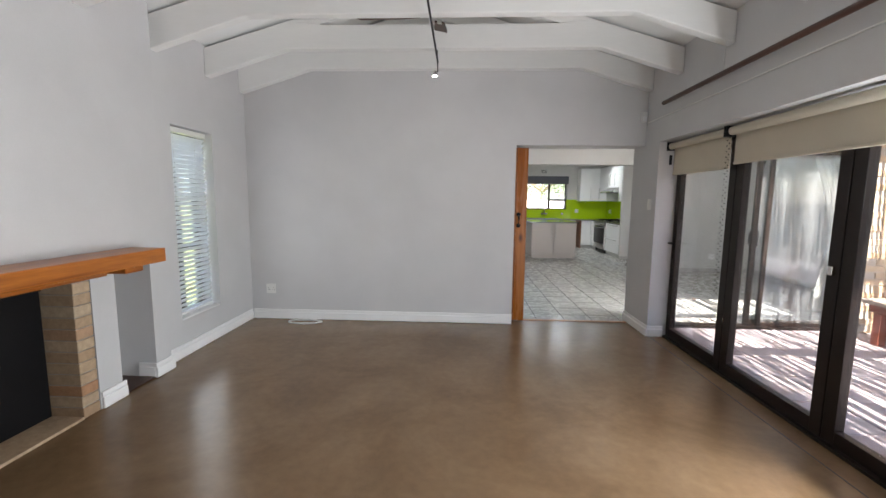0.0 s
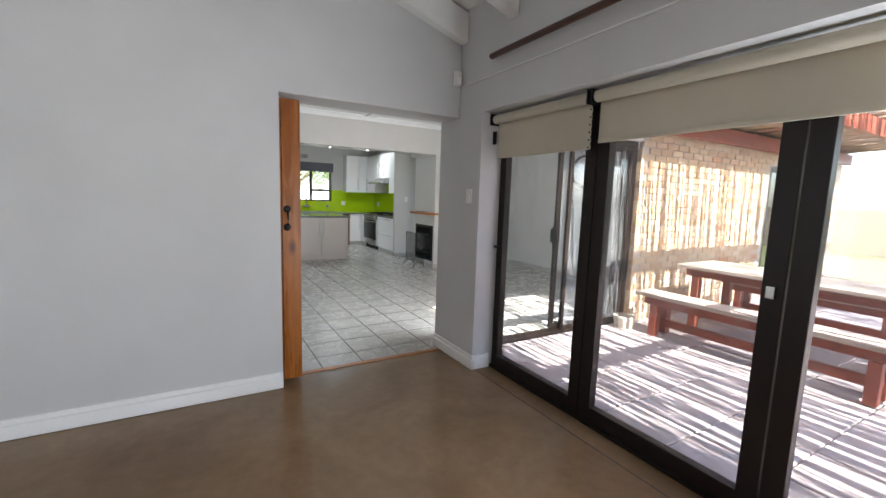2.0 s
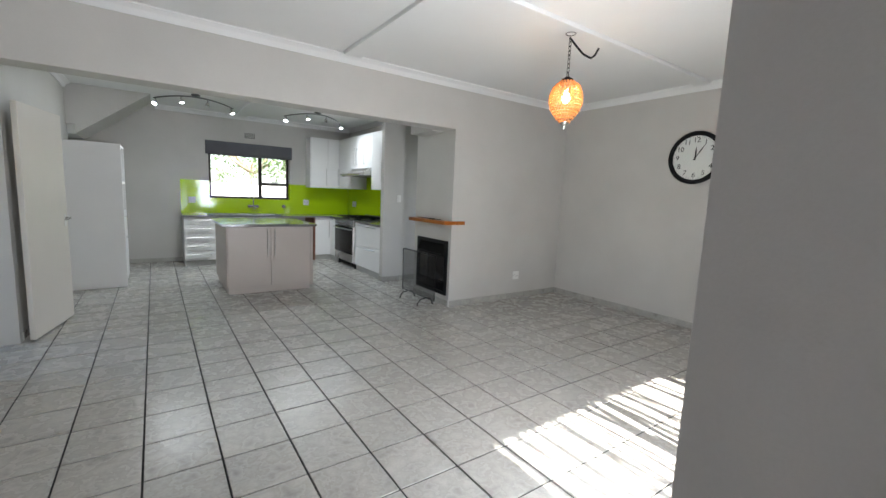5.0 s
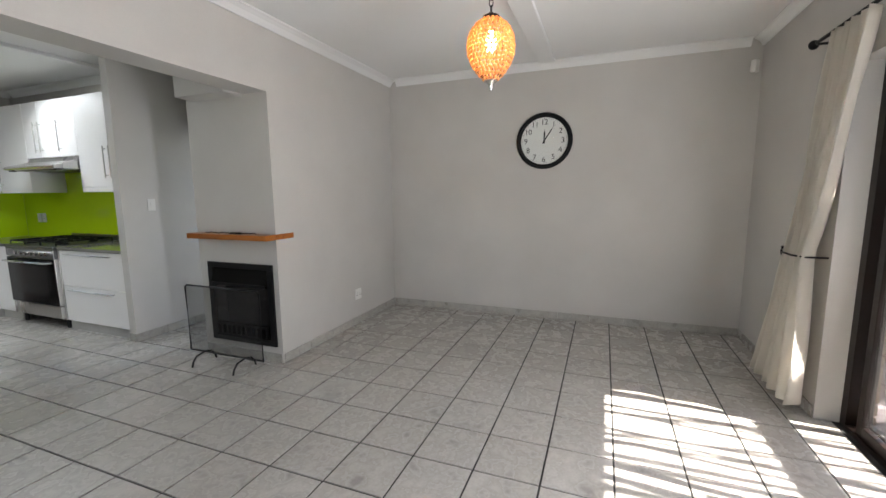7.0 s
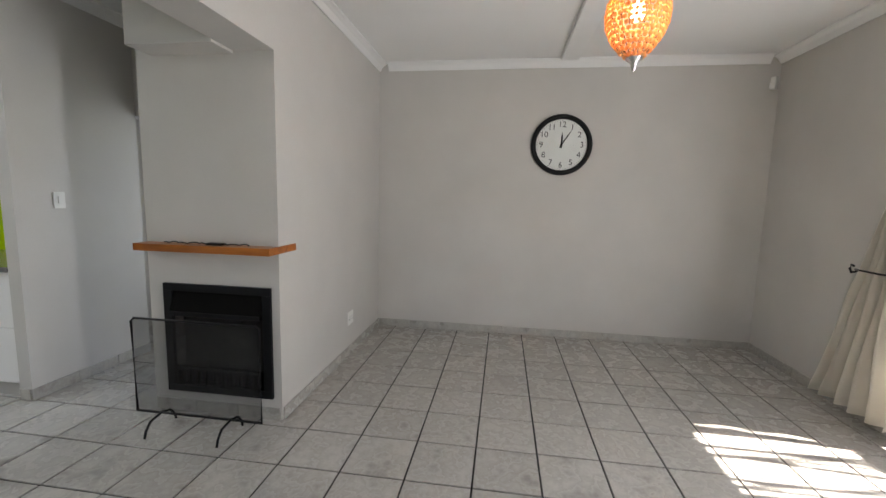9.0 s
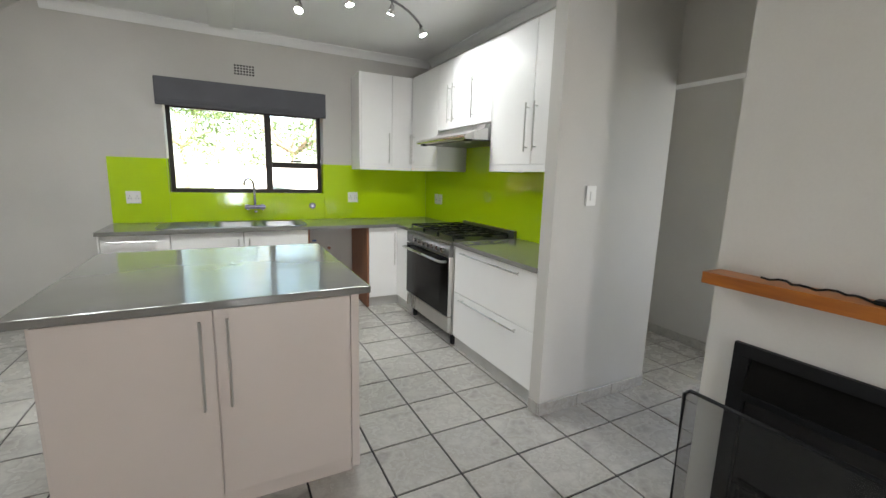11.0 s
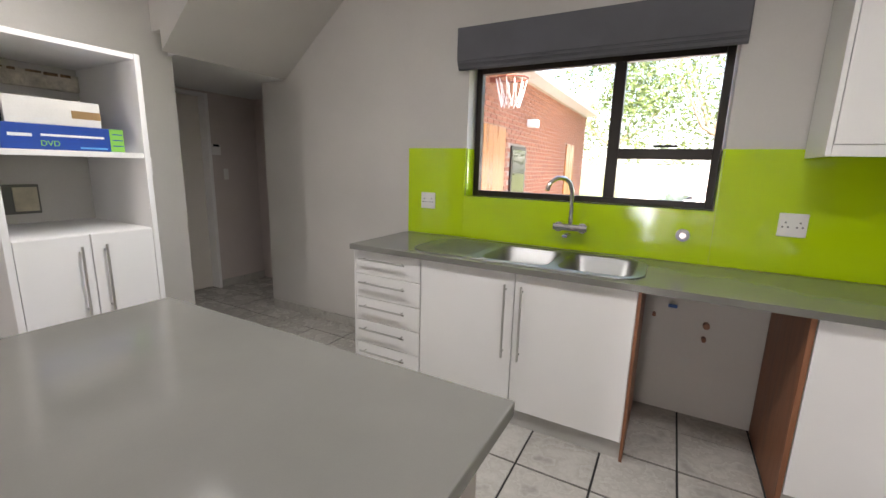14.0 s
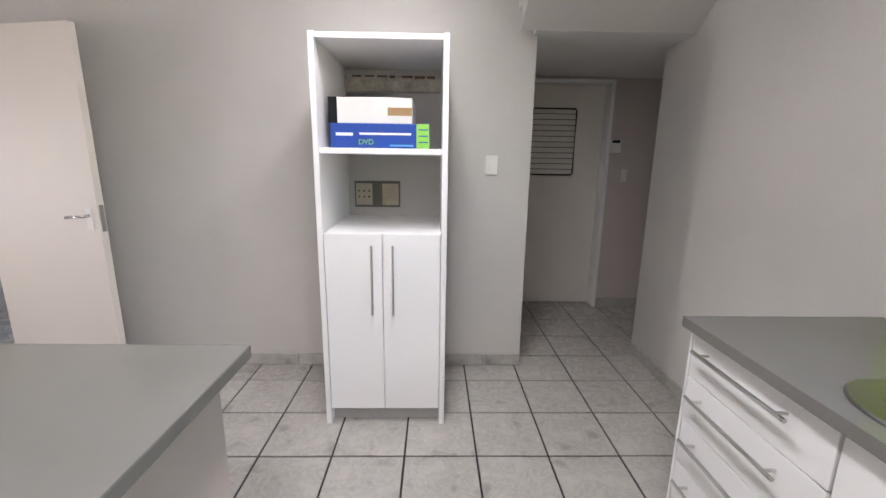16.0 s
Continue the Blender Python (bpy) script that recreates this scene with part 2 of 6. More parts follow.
def concrete_material():
    m, n, l, b = mat_base("polished_brown_screed", (0.2, 0.13, 0.08), 0.2)
    v = coords(n, l)
    f1 = tex_noise(n, l, v, 1.3, 6.0, 0.6, 0.6)
    f2 = tex_noise(n, l, v, 14.0, 4.0, 0.6)
    f3 = tex_noise(n, l, v, 160.0, 2.0)
    c1 = ramp(n, l, f1, [(0.28, (0.150, 0.088, 0.044)), (0.5, (0.20, 0.122, 0.064)), (0.75, (0.255, 0.162, 0.090))])
    c2 = ramp(n, l, f2, [(0.3, (0.86, 0.86, 0.86)), (0.7, (1.0, 1.0, 1.0))])
    l.new(mul_color(n, l, c1, c2), b.inputs["Base Color"])
    bump(n, l, b, f1, 0.05, 0.01)
    rough_var(n, l, b, f2, 0.16, 0.30)
    b.inputs["Specular IOR Level"].default_value = 0.4
    return m


def piece_material(name, stops, rough=0.8, scale=25.0, bump_s=0.4):
    """Bricks and pavers: each piece has its own tone."""
    m, n, l, b = mat_base(name, stops[0], rough)
    v = coords(n, l, (1, 1, 1), True)
    info = n.new("ShaderNodeObjectInfo")
    geo = n.new("ShaderNodeNewGeometry")
    add = n.new("ShaderNodeMath")
    add.operation = "ADD"
    l.new(info.outputs["Random"], add.inputs[0])
    l.new(geo.outputs["Random Per Island"], add.inputs[1])
    fr = n.new("ShaderNodeMath")
    fr.operation = "FRACT"
    l.new(add.outputs[0], fr.inputs[0])
    f2 = tex_noise(n, l, v, scale, 5.0, 0.65)
    k = len(stops) - 1
    c1 = ramp(n, l, fr.outputs[0], [(i / k, s) for i, s in enumerate(stops)])
    c2 = ramp(n, l, f2, [(0.3, (0.74, 0.72, 0.70)), (0.7, (1.0, 1.0, 1.0))])
    l.new(mul_color(n, l, c1, c2), b.inputs["Base Color"])
    bump(n, l, b, f2, bump_s, 0.006)
    return m


TILE = tile_material()
SCREED = concrete_material()
BRICK = piece_material("tan_face_brick", [(0.46, 0.33, 0.21), (0.53, 0.40, 0.27), (0.41, 0.27, 0.16), (0.56, 0.45, 0.32), (0.44, 0.24, 0.13)])
REDBRICK = piece_material("red_face_brick", [(0.30, 0.11, 0.06), (0.36, 0.14, 0.08), (0.25, 0.09, 0.05), (0.40, 0.17, 0.10)])
PAVER = piece_material("mauve_concrete_paver", [(0.31, 0.265, 0.275), (0.36, 0.31, 0.32), (0.34, 0.285, 0.29), (0.38, 0.33, 0.325)], 0.85, 9.0, 0.3)
LEAF = piece_material("leaf_green", [(0.05, 0.09, 0.018), (0.085, 0.14, 0.03), (0.12, 0.17, 0.05), (0.06, 0.11, 0.03)], 0.55, 8.0, 0.1)
LEAF_DARK = piece_material("dark_leaf", [(0.02, 0.045, 0.022), (0.03, 0.06, 0.03), (0.04, 0.075, 0.035), (0.026, 0.05, 0.028)], 0.55, 8.0, 0.1)


# ---- builders ----
def box(bm, x0, x1, y0, y1, z0, z1):
    r = bmesh.ops.create_cube(bm, size=1.0)
    bmesh.ops.scale(bm, vec=(x1 - x0, y1 - y0, z1 - z0), verts=r["verts"])
    bmesh.ops.translate(bm, vec=((x0 + x1) / 2, (y0 + y1) / 2, (z0 + z1) / 2), verts=r["verts"])
    return r["verts"]


def boxes(*dims, bevel=0.0, segments=2):
    bm = bmesh.new()
    for d in dims:
        box(bm, *d)
    if bevel:
        bmesh.ops.bevel(bm, geom=bm.edges[:], offset=bevel, segments=segments, affect="EDGES", profile=0.6, clamp_overlap=True)
    return bm


def rod(bm, a, b, r0, r1=None, sides=12):
    """A round bar from a to b."""
    a, b = Vector(a), Vector(b)
    d = b - a
    m = Matrix.Translation((a + b) / 2) @ d.to_track_quat("Z", "Y").to_matrix().to_4x4()
    return bmesh.ops.create_cone(bm, cap_ends=True, segments=sides, radius1=r0, radius2=r0 if r1 is None else r1, depth=d.length, matrix=m)["verts"]


def rods(*bars, r=0.006, sides=12):
    bm = bmesh.new()
    for a, b in bars:
        rod(bm, a, b, r, None, sides)
    return bm


def tube(points, r, sides=10):
    """A bent round bar through the points."""
    bm = bmesh.new()
    pts = [Vector(p) for p in points]
    rings = []
    for i, p in enumerate(pts):
        d = (pts[min(i + 1, len(pts) - 1)] - pts[max(i - 1, 0)]).normalized()
        q = d.to_track_quat("Z", "Y").to_matrix()
        rr = r[i] if isinstance(r, (list, tuple)) else r
        rings.append([bm.verts.new(p + q @ Vector((rr * math.cos(6.28319 * k / sides), rr * math.sin(6.28319 * k / sides), 0))) for k in range(sides)])
    for a, b in zip(rings, rings[1:]):
        for k in range(sides):
            bm.faces.new((a[k], a[(k + 1) % sides], b[(k + 1) % sides], b[k]))
    bm.faces.new(rings[0][::-1])
    bm.faces.new(rings[-1])
    return bm


def lathe(profile, sides=24, at=(0, 0, 0), caps=True):
    """A turned body from (radius, height) pairs."""
    bm = bmesh.new()
    rings = [[bm.verts.new((at[0] + r * math.cos(6.28319 * k / sides), at[1] + r * math.sin(6.28319 * k / sides), at[2] + z)) for k in range(sides)] for r, z in profile]
    for a, b in zip(rings, rings[1:]):
        for k in range(sides):
            bm.faces.new((a[k], a[(k + 1) % sides], b[(k + 1) % sides], b[k]))
    if caps and profile[0][0] > 1e-4:
        bm.faces.new(rings[0][::-1])
    if caps and profile[-1][0] > 1e-4:
        bm.faces.new(rings[-1])
    bmesh.ops.remove_doubles(bm, verts=bm.verts[:], dist=1e-5)
    return bm


def prism(points, axis, a, b):
    """A flat outline (two coordinates) pushed along axis from a to b."""
    bm = bmesh.new()

    def at(p, c):
        q = list(p)
        q.insert(axis, c)
        return bm.verts.new(q)
    lo, hi = [at(p, a) for p in points], [at(p, b) for p in points]
    n = len(points)
    for i in range(n):
        bm.faces.new((lo[i], lo[(i + 1) % n], hi[(i + 1) % n], hi[i]))
    bm.faces.new(lo[::-1])
    bm.faces.new(hi)
    bmesh.ops.recalc_face_normals(bm, faces=bm.faces[:])
    return bm


def mesh_of(name, bm, material, smooth=False):
    me = bpy.data.meshes.new(name)
    bm.normal_update()
    bm.to_mesh(me)
    bm.free()
    me.materials.append(material)
    if smooth:
        me.polygons.foreach_set("use_smooth", [True] * len(me.polygons))
    return me


def part(name, bm, material, parent, label="", smooth=False):
    ob = new(name, mesh_of(name, bm, material, smooth))
    ob.parent = parent
    if label:
        ob["label"] = label
    return ob


def single(name, bm, material, label, category, group="", kind="", smooth=False):
    return tagged(new(name, mesh_of(name, bm, material, smooth)), label, category, group, kind)


def thing(name, label, category, group="", at=(0, 0, 0), kind=""):
    e = new(name)
    e.location = at
    e.empty_display_size = 0.1
    return tagged(e, label, category, group, kind)


def structure(name, bm, material, label, category="", smooth=False):
    return single(name, bm, material, label, category or name.split("_")[0], kind="structure", smooth=smooth)


# ---- shell: living room ----
LW, RW, FW = -2.44, 2.13, 5.0        # left, right and front wall faces
structure("floor_living", boxes((-3.2, 2.30, -3.6, 5.15, -0.12, 0.0)), SCREED, "polished brown cement screed floor with faint stains", "floor")
single("floor_joint", boxes((2.147, 2.153, -3.5, 4.66, 0.0, 0.0015)), GROUT, "thin dark expansion joint in screed floor", "joint", kind="structure")
structure("wall_living_left", boxes((-2.70, LW, 4.34, 5.30, 0, 3.9), (-2.70, LW, 3.46, 3.74, 0, 3.9), (-2.70, LW, 3.74, 4.34, 0, 0.33), (-2.70, LW, 3.74, 4.34, 2.09, 3.9),
          (-3.2, LW, -3.6, 0.9, 0, 3.9)), PAINT_LIVING, "pale grey plastered wall with narrow window", "wall")
structure("chimney_breast", boxes((-3.2, -2.36, 3.29, 3.46, 0, 3.9), (-3.2, -2.36, 2.76, 2.95, 0, 1.0), (-3.2, -2.72, 2.95, 3.29, 0, 1.0), (-3.2, -2.36, 0.9, 3.29, 1.0, 3.9),
          (-3.2, -2.36, 0.9, 1.2, 0, 1.0), (-3.2, -2.95, 1.2, 2.76, 0, 1.0)), PAINT_LIVING, "pale grey plastered chimney breast with log niche", "wall")
structure("wall_living_front", boxes((-2.70, 0.70, FW, 5.07, 0, 3.9), (-2.70, 0.24, 5.07, 5.14, 0, 3.9), (0.24, 2.13, 5.07, 5.14, 2.08, 3.9), (-2.70, 0.80, 5.14, 5.30, 0, 3.9), (0.70, 2.13, FW, 5.07, 2.08, 3.9), (0.80, 2.13, 5.14, 5.30, 2.08, 3.9)),
          PAINT_LIVING, "pale grey plastered wall with wide doorway", "wall")
structure("wall_living_right", boxes((RW, 2.42, 4.66, 5.30, 0, 3.9), (RW, 2.42, 0.60, 4.66, 2.08, 3.9), (RW, 2.42, -3.6, 0.60, 0, 3.9)), PAINT_LIVING, "pale grey plastered wall above glass doors", "wall")
structure("wall_living_back", boxes((-3.2, 2.42, -3.85, -3.6, 0, 3.9)), PAINT_LIVING, "plain pale grey plastered wall", "wall")
RIDGE = -0.15
structure("ceiling_living", prism([(-2.72, 2.84), (RIDGE, 3.62), (2.45, 2.80), (2.45, 2.95), (RIDGE, 3.77), (-2.72, 2.99)], 1, -3.85, 5.30), CEIL, "white boarded sloping ceiling", "ceiling")


def truss(y0, y1):
    bm = prism([(LW, 2.635), (-1.63, 2.885), (1.37, 2.885), (RW, 2.65), (RW, 2.88), (1.30, 3.13), (0.95, 3.10), (-1.22, 3.10), (-1.60, 3.14), (LW, 2.90)], 1, y0, y1)
    bmesh.ops.bevel(bm, geom=bm.edges[:], offset=0.006, segments=1, affect="EDGES")
    ob = single("roof_truss", bm, BEAM, "white painted timber roof beam with raised tie", "beam", "living room roof beams")
    for s, x0, z0, x1, z1 in ((1, -1.60, 3.14, RIDGE, 3.585), (-1, 1.30, 3.13, RIDGE, 3.585)):
        part("rafter", prism([(x0, z0), (x1, z1), (x1, z1 - 0.2), (x0 + 0.3 * s, z0 - 0.03)], 1, y0 + 0.01, y1 - 0.01), BEAM, ob)
    return ob


truss(4.90, 4.995)
for i in range(11):
    y = 4.28 - 0.735 * i
    truss(y, y + 0.09)

# skirting boards with a moulded top
def skirting(name, x0, x1, y0, y1, label="white moulded timber skirting board"):
    """Runs along the longer side; the moulding steps back towards the wall."""
    bm = boxes((x0, x1, y0, y1, 0.002, 0.085), bevel=0.004, segments=1)
    cx, cy = (x1 - x0) > (y1 - y0), 0
    if cx:
        box(bm, x0, x1, y0 + 0.008, y1, 0.087, 0.118)
    else:
        box(bm, x0 + (0.008 if x0 > 0 else 0), x1 - (0 if x0 > 0 else 0.008), y0, y1, 0.087, 0.118)
    return single(name, bm, TRIM, label, "skirting", kind="structure")


skirting("baseboard_front", LW + 0.022, 0.70, FW - 0.022, FW - 0.001)
skirting("baseboard_left", LW + 0.001, LW + 0.022, 3.485, FW - 0.022)
skirting("baseboard_pier", RW - 0.022, RW - 0.001, 4.64, 5.30)
skirting("baseboard_pier_return", RW - 0.001, 2.29, 4.637, 4.658)
skirting("baseboard_niche_pier", -2.359, -2.337, 3.268, 3.482)
skirting("baseboard_niche_pier_end", -2.50, -2.361, 3.268, 3.289)
skirting("baseboard_niche_back", -2.719, -2.697, 2.952, 3.288)
skirting("baseboard_breast", -2.359, -2.337, 2.765, 2.972)

# ---- shell: dining room and kitchen ----
CH = 2.76
WX, EX, NY = 0.15, 6.19, 13.84
structure("slab_dining_kitchen", boxes((-1.4, 6.6, 5.15, 14.8, -0.12, -0.006)), GROUT, "dark grey grout bed under floor tiles", "floor")
structure("wall_dining_south", boxes((2.42, 4.62, 5.0, 5.30, 2.12, 3.0), (4.62, 6.58, 5.06, 5.30, 0, 3.0)), PAINT, "warm grey plastered wall with sliding door", "wall")
structure("wall_dining_east", boxes((EX, 6.58, 5.30, 9.05, 0, 3.0)), PAINT, "warm grey plastered wall", "wall")
structure("wall_dining_north", boxes((4.17, 6.58, 9.05, 9.30, 0, 3.0), (4.17, 4.70, 9.30, 9.93, 0, 3.0)), PAINT, "warm grey plastered wall with fireplace breast", "wall")
structure("lintel_beam", boxes((WX, 4.17, 9.05, 9.30, 2.215, 3.0)), PAINT, "warm grey plastered beam between dining room and kitchen", "beam")
structure("bulkhead", boxes((3.99, 4.17, 9.30, 9.82, 2.20, 3.0)), PAINT, "pale plastered bulkhead over fireplace", "bulkhead")
structure("wall_partition", boxes((4.09, 5.02, 10.785, 10.88, 0, 3.0)), PAINT, "warm grey partition wall beside kitchen units", "wall")
structure("wall_passage_header", boxes((5.02, 5.14, 9.93, 10.88, 2.02, 3.0), (4.70, 5.14, 9.30, 9.93, 0, 3.0)), PAINT, "plastered wall over passage opening", "wall")
# opening added out of view to let daylight into the passage
structure("wall_passage_end", boxes((6.05, 6.2, 10.0, 12.0, 0, 3.0), (6.05, 6.2, 9.30, 9.36, 0, 3.0), (6.05, 6.2, 9.36, 10.0, 2.2, 3.0), (6.05, 6.2, 9.36, 10.0, 0, 0.3), (5.14, 6.05, 11.5, 11.62, 0, 3.0)), PAINT, "cream plastered passage wall with unseen added opening", "wall")
structure("wall_kitchen_east", boxes((4.738, 4.90, 10.88, 14.1, 0, 3.0)), PAINT, "grey plastered kitchen wall", "wall")
structure("wall_kitchen_north", boxes((-0.05, 1.99, NY, 14.1, 0, 3.0), (3.463, 4.738, NY, 14.1, 0, 3.0), (1.99, 3.463, NY, 14.1, 0, 1.18), (1.99, 3.463, NY, 14.1, 2.04, 3.0)), PAINT, "grey plastered kitchen wall with window", "wall")
structure("wall_west", boxes((-0.05, WX, 5.30, 8.89, 0, 3.0), (-0.05, WX, 8.89, 9.71, 2.05, 3.0), (-0.05, WX, 9.71, 12.975, 0, 3.0)), PAINT, "warm grey plastered wall with doorway", "wall")
# unseen wall; its opening is added to light the west doorway
structure("wall_west_room", boxes((-1.4, -1.25, 8.5, 9.1, 0, 3.0), (-1.4, -1.25, 10.7, 12.88, 0, 3.0), (-1.4, -1.25, 9.1, 10.7, 0, 0.9), (-1.4, -1.25, 9.1, 10.7, 2.1, 3.0), (-1.25, -0.05, 8.5, 8.6, 0, 3.0)), PAINT, "unseen wall of adjoining room with added window opening", "wall")
# the last box is an unseen backing that stops daylight under the door
structure("wall_hall", boxes((-1.25, -0.05, 12.88, 13.0, 0, 3.0), (-1.2, -1.03, 13.0, 13.12, 0, 3.0), (-1.2, -1.03, 13.12, 13.94, 2.05, 3.0), (-1.2, -1.03, 13.94, 14.6, 0, 3.0), (-1.2, -0.05, 14.5, 14.65, 0, 3.0), (-0.05, 0.1, 14.1, 14.65, 0, 3.0), (-1.4, -1.25, 12.88, 14.65, 0, 3.0)), PAINT_HALL, "pinkish grey plastered hall walls with unseen backing behind door", "wall")
structure("ceiling_hall", boxes((-1.3, 0.25, 12.95, 14.6, 2.07, 2.2)), CEIL, "low plastered hall ceiling", "ceiling")
structure("stair_soffit", prism([(0.25, 2.07), (1.16, 2.77), (0.0, 2.77), (0.0, 2.2), (0.25, 2.2)], 1, 12.86, NY), PAINT, "grey plastered sloping underside of staircase", "soffit")
structure("ceiling_dining_kitchen", boxes((-1.4, 6.6, 5.30, 14.65, CH, CH + 0.14)), CEIL, "flat white ceiling boards", "ceiling")


def cornice(name, x0, x1, y0, y1, side):
    """A coved cornice; side tells which wall it hugs."""
    prof = [(0, -0.075), (0.012, -0.075), (0.018, -0.062), (0.035, -0.035), (0.06, -0.018), (0.075, -0.012), (0.075, 0.0), (0, 0.0)]
    if side in "NS":
        s = -1 if side == "N" else 1
        w = y1 if side == "N" else y0
        bm = prism([(w + s * a, CH - 0.001 + b) for a, b in prof], 0, x0, x1)
    else:
        s = -1 if side == "E" else 1
        w = x1 if side == "E" else x0
        bm = prism([(w + s * a, CH - 0.001 + b) for a, b in prof], 1, y0, y1)
    return single(name, bm, CEIL, "white coved cornice", "cornice", kind="structure")


cornice("trim_cornice_dining_south", WX, EX, 5.301, 5.4, "S")
cornice("trim_cornice_dining_east", 6.1, EX - 0.001, 5.4, 8.95, "E")
cornice("trim_cornice_dining_north", WX, EX, 8.9, 9.049, "N")
cornice("trim_cornice_kitchen_south", WX, 3.9, 9.301, 9.4, "S")
cornice("trim_cornice_kitchen_north", 1.2, 4.737, 13.7, NY - 0.001, "N")
cornice("trim_cornice_kitchen_west", WX + 0.001, 0.3, 9.4, 12.86, "W")
cornice("trim_cornice_kitchen_east", 4.5, 4.737, 10.89, 13.74, "E")
cornice("trim_cornice_partition", 4.09, 5.02, 10.7, 10.784, "N")
for nm, d in (("trim_cover_strip_dining", (0.2, EX - 0.1, 7.09, 7.25, CH - 0.036, CH - 0.001)), ("trim_cover_strip_dining_long", (2.70, 2.88, 5.4, 7.088, CH - 0.036, CH - 0.001)), ("trim_cover_strip_dining_far", (2.70, 2.88, 7.252, 8.93, CH - 0.036, CH - 0.001)),
              ("trim_cover_strip_kitchen", (0.26, 4.6, 11.50, 11.68, CH - 0.036, CH - 0.001)), ("trim_cover_strip_kitchen_long", (2.42, 2.62, 9.41, 11.498, CH - 0.036, CH - 0.001)), ("trim_cover_strip_kitchen_far", (2.42, 2.62, 11.682, 13.73, CH - 0.036, CH - 0.001))):
    single(nm, boxes(d, bevel=0.004, segments=1), CEIL, "flat white ceiling cover strip", "ceiling trim", kind="structure")
single("threshold", boxes((0.80, 2.13, 5.15, 5.205, -0.02, 0.006), bevel=0.003), ORANGE_Y, "varnished wooden threshold strip between floors", "threshold", kind="structure")

# ---- living room: doors, blinds, window, fireplace ----
def glazed_leaf(name, plane, a0, a1, z0, z1, stile, depth, label, along="y", group="", handle=None):
    """A framed glass leaf; plane is its middle, a0..a1 its width."""
    g = thing(name, label, "glass door", group)

    def bx(p0, p1, q0, q1, h0, h1):
        return (p0, p1, q0, q1, h0, h1) if along == "y" else (q0, q1, p0, p1, h0, h1)
    d = depth / 2
    part("stile", boxes(bx(plane - d, plane + d, a0, a0 + stile, z0, z1), bevel=0.004), BRONZE, g)
    part("stile", boxes(bx(plane - d, plane + d, a1 - stile, a1, z0, z1), bevel=0.004), BRONZE, g)
    part("bottom_rail", boxes(bx(plane - d, plane + d, a0 + stile, a1 - stile, z0, z0 + stile * 1.05), bevel=0.004), BRONZE, g)
    part("top_rail", boxes(bx(plane - d, plane + d, a0 + stile, a1 - stile, z1 - stile, z1), bevel=0.004), BRONZE, g)
    p = part("pane", boxes(bx(plane - 0.003, plane + 0.003, a0 + stile - 0.005, a1 - stile + 0.005, z0 + stile, z1 - stile + 0.005)), DOORGLASS, g, "slightly dusty glass pane with glare haze mixed in")
    p.visible_shadow = False
    return g


leaf_edges = [4.68, 3.715, 2.69, 1.67, 0.66]
for i, (b, a) in enumerate(zip(leaf_edges, leaf_edges[1:])):
    g = glazed_leaf("folding_door", 2.36, a + 0.004, b - 0.004, 0.02, 2.06, 0.085, 0.06, "bronze aluminium glazed folding door leaf", group="living room folding doors")
    if i == 0:
        h = part("handle", tube([(2.32, b - 0.05, 1.03), (2.285, b - 0.05, 1.03), (2.275, b - 0.06, 1.03), (2.275, b - 0.17, 1.03)], 0.009), BLACK, g, "black lever handle", True)
        part("keyhole_plate", boxes((2.322, 2.329, b - 0.065, b - 0.035, 0.86, 0.91), bevel=0.002), BLACK, g)
    if i == 1:
        part("latch", boxes((2.31, 2.329, a + 0.03, a + 0.065, 1.03, 1.085), bevel=0.004), CHROME, g, "small grey latch")
structure("door_frame_living", boxes((2.30, 2.42, 0.62, 4.66, 0.0, 0.018), (2.31, 2.41, 0.62, 4.68, 2.062, 2.079)), BRONZE, "bronze aluminium door track", "door frame")


def roller_blind(y0, y1, z_bottom):
    g = thing("roller_blind", "cream roller blind pulled partly down over glass door", "blind", "living room roller blinds")
    bm = bmesh.new()
    rod(bm, (2.245, y0 + 0.02, 2.028), (2.245, y1 - 0.02, 2.028), 0.034, None, 20)
    part("roll", bm, BLINDCLOTH, g, smooth=False)
    part("cloth", boxes((2.272, 2.276, y0 + 0.025, y1 - 0.025, z_bottom, 2.03)), BLINDCLOTH, g)
    part("bottom_bar", boxes((2.267, 2.281, y0 + 0.025, y1 - 0.025, z_bottom - 0.022, z_bottom), bevel=0.004), BLINDCLOTH, g)
    for y in (y0 + 0.008, y1 - 0.008):
        part("bracket", boxes((2.20, 2.29, y - 0.006, y + 0.006, 1.985, 2.07), bevel=0.003), BLACK, g)
    return g


roller_blind(3.70, 4.655, 1.755)
b2 = roller_blind(1.68, 3.69, 1.785)
roller_blind(0.63, 1.67, 1.785)
bm = bmesh.new()
for k in range(60):
    bmesh.ops.create_icosphere(bm, subdivisions=1, radius=0.006, matrix=Matrix.Translation((2.225 + 0.018 * (k % 2), 3.695, 2.0 - 0.022 * k)))
part("bead_chain", bm, BLACK, b2, "hanging black bead chain")
single("blind_wall_bracket", boxes((2.235, 2.255, 4.63, 4.659, 1.84, 1.94), bevel=0.004), BLACK, "small dark bracket on door reveal", "bracket")

g = thing("hanging_pole", "dark wooden pole hung high along wall on thin wire", "pole")
part("pole", rods(((2.06, 4.48, 2.425), (2.06, 0.9, 2.455)), r=0.021, sides=16), DARKWOOD, g, smooth=False)
for y in (3.55, 1.5):
    part("wire", rods(((2.06, y, 2.45), (2.06, y, 2.83)), r=0.0025, sides=6), PLASTIC, g)
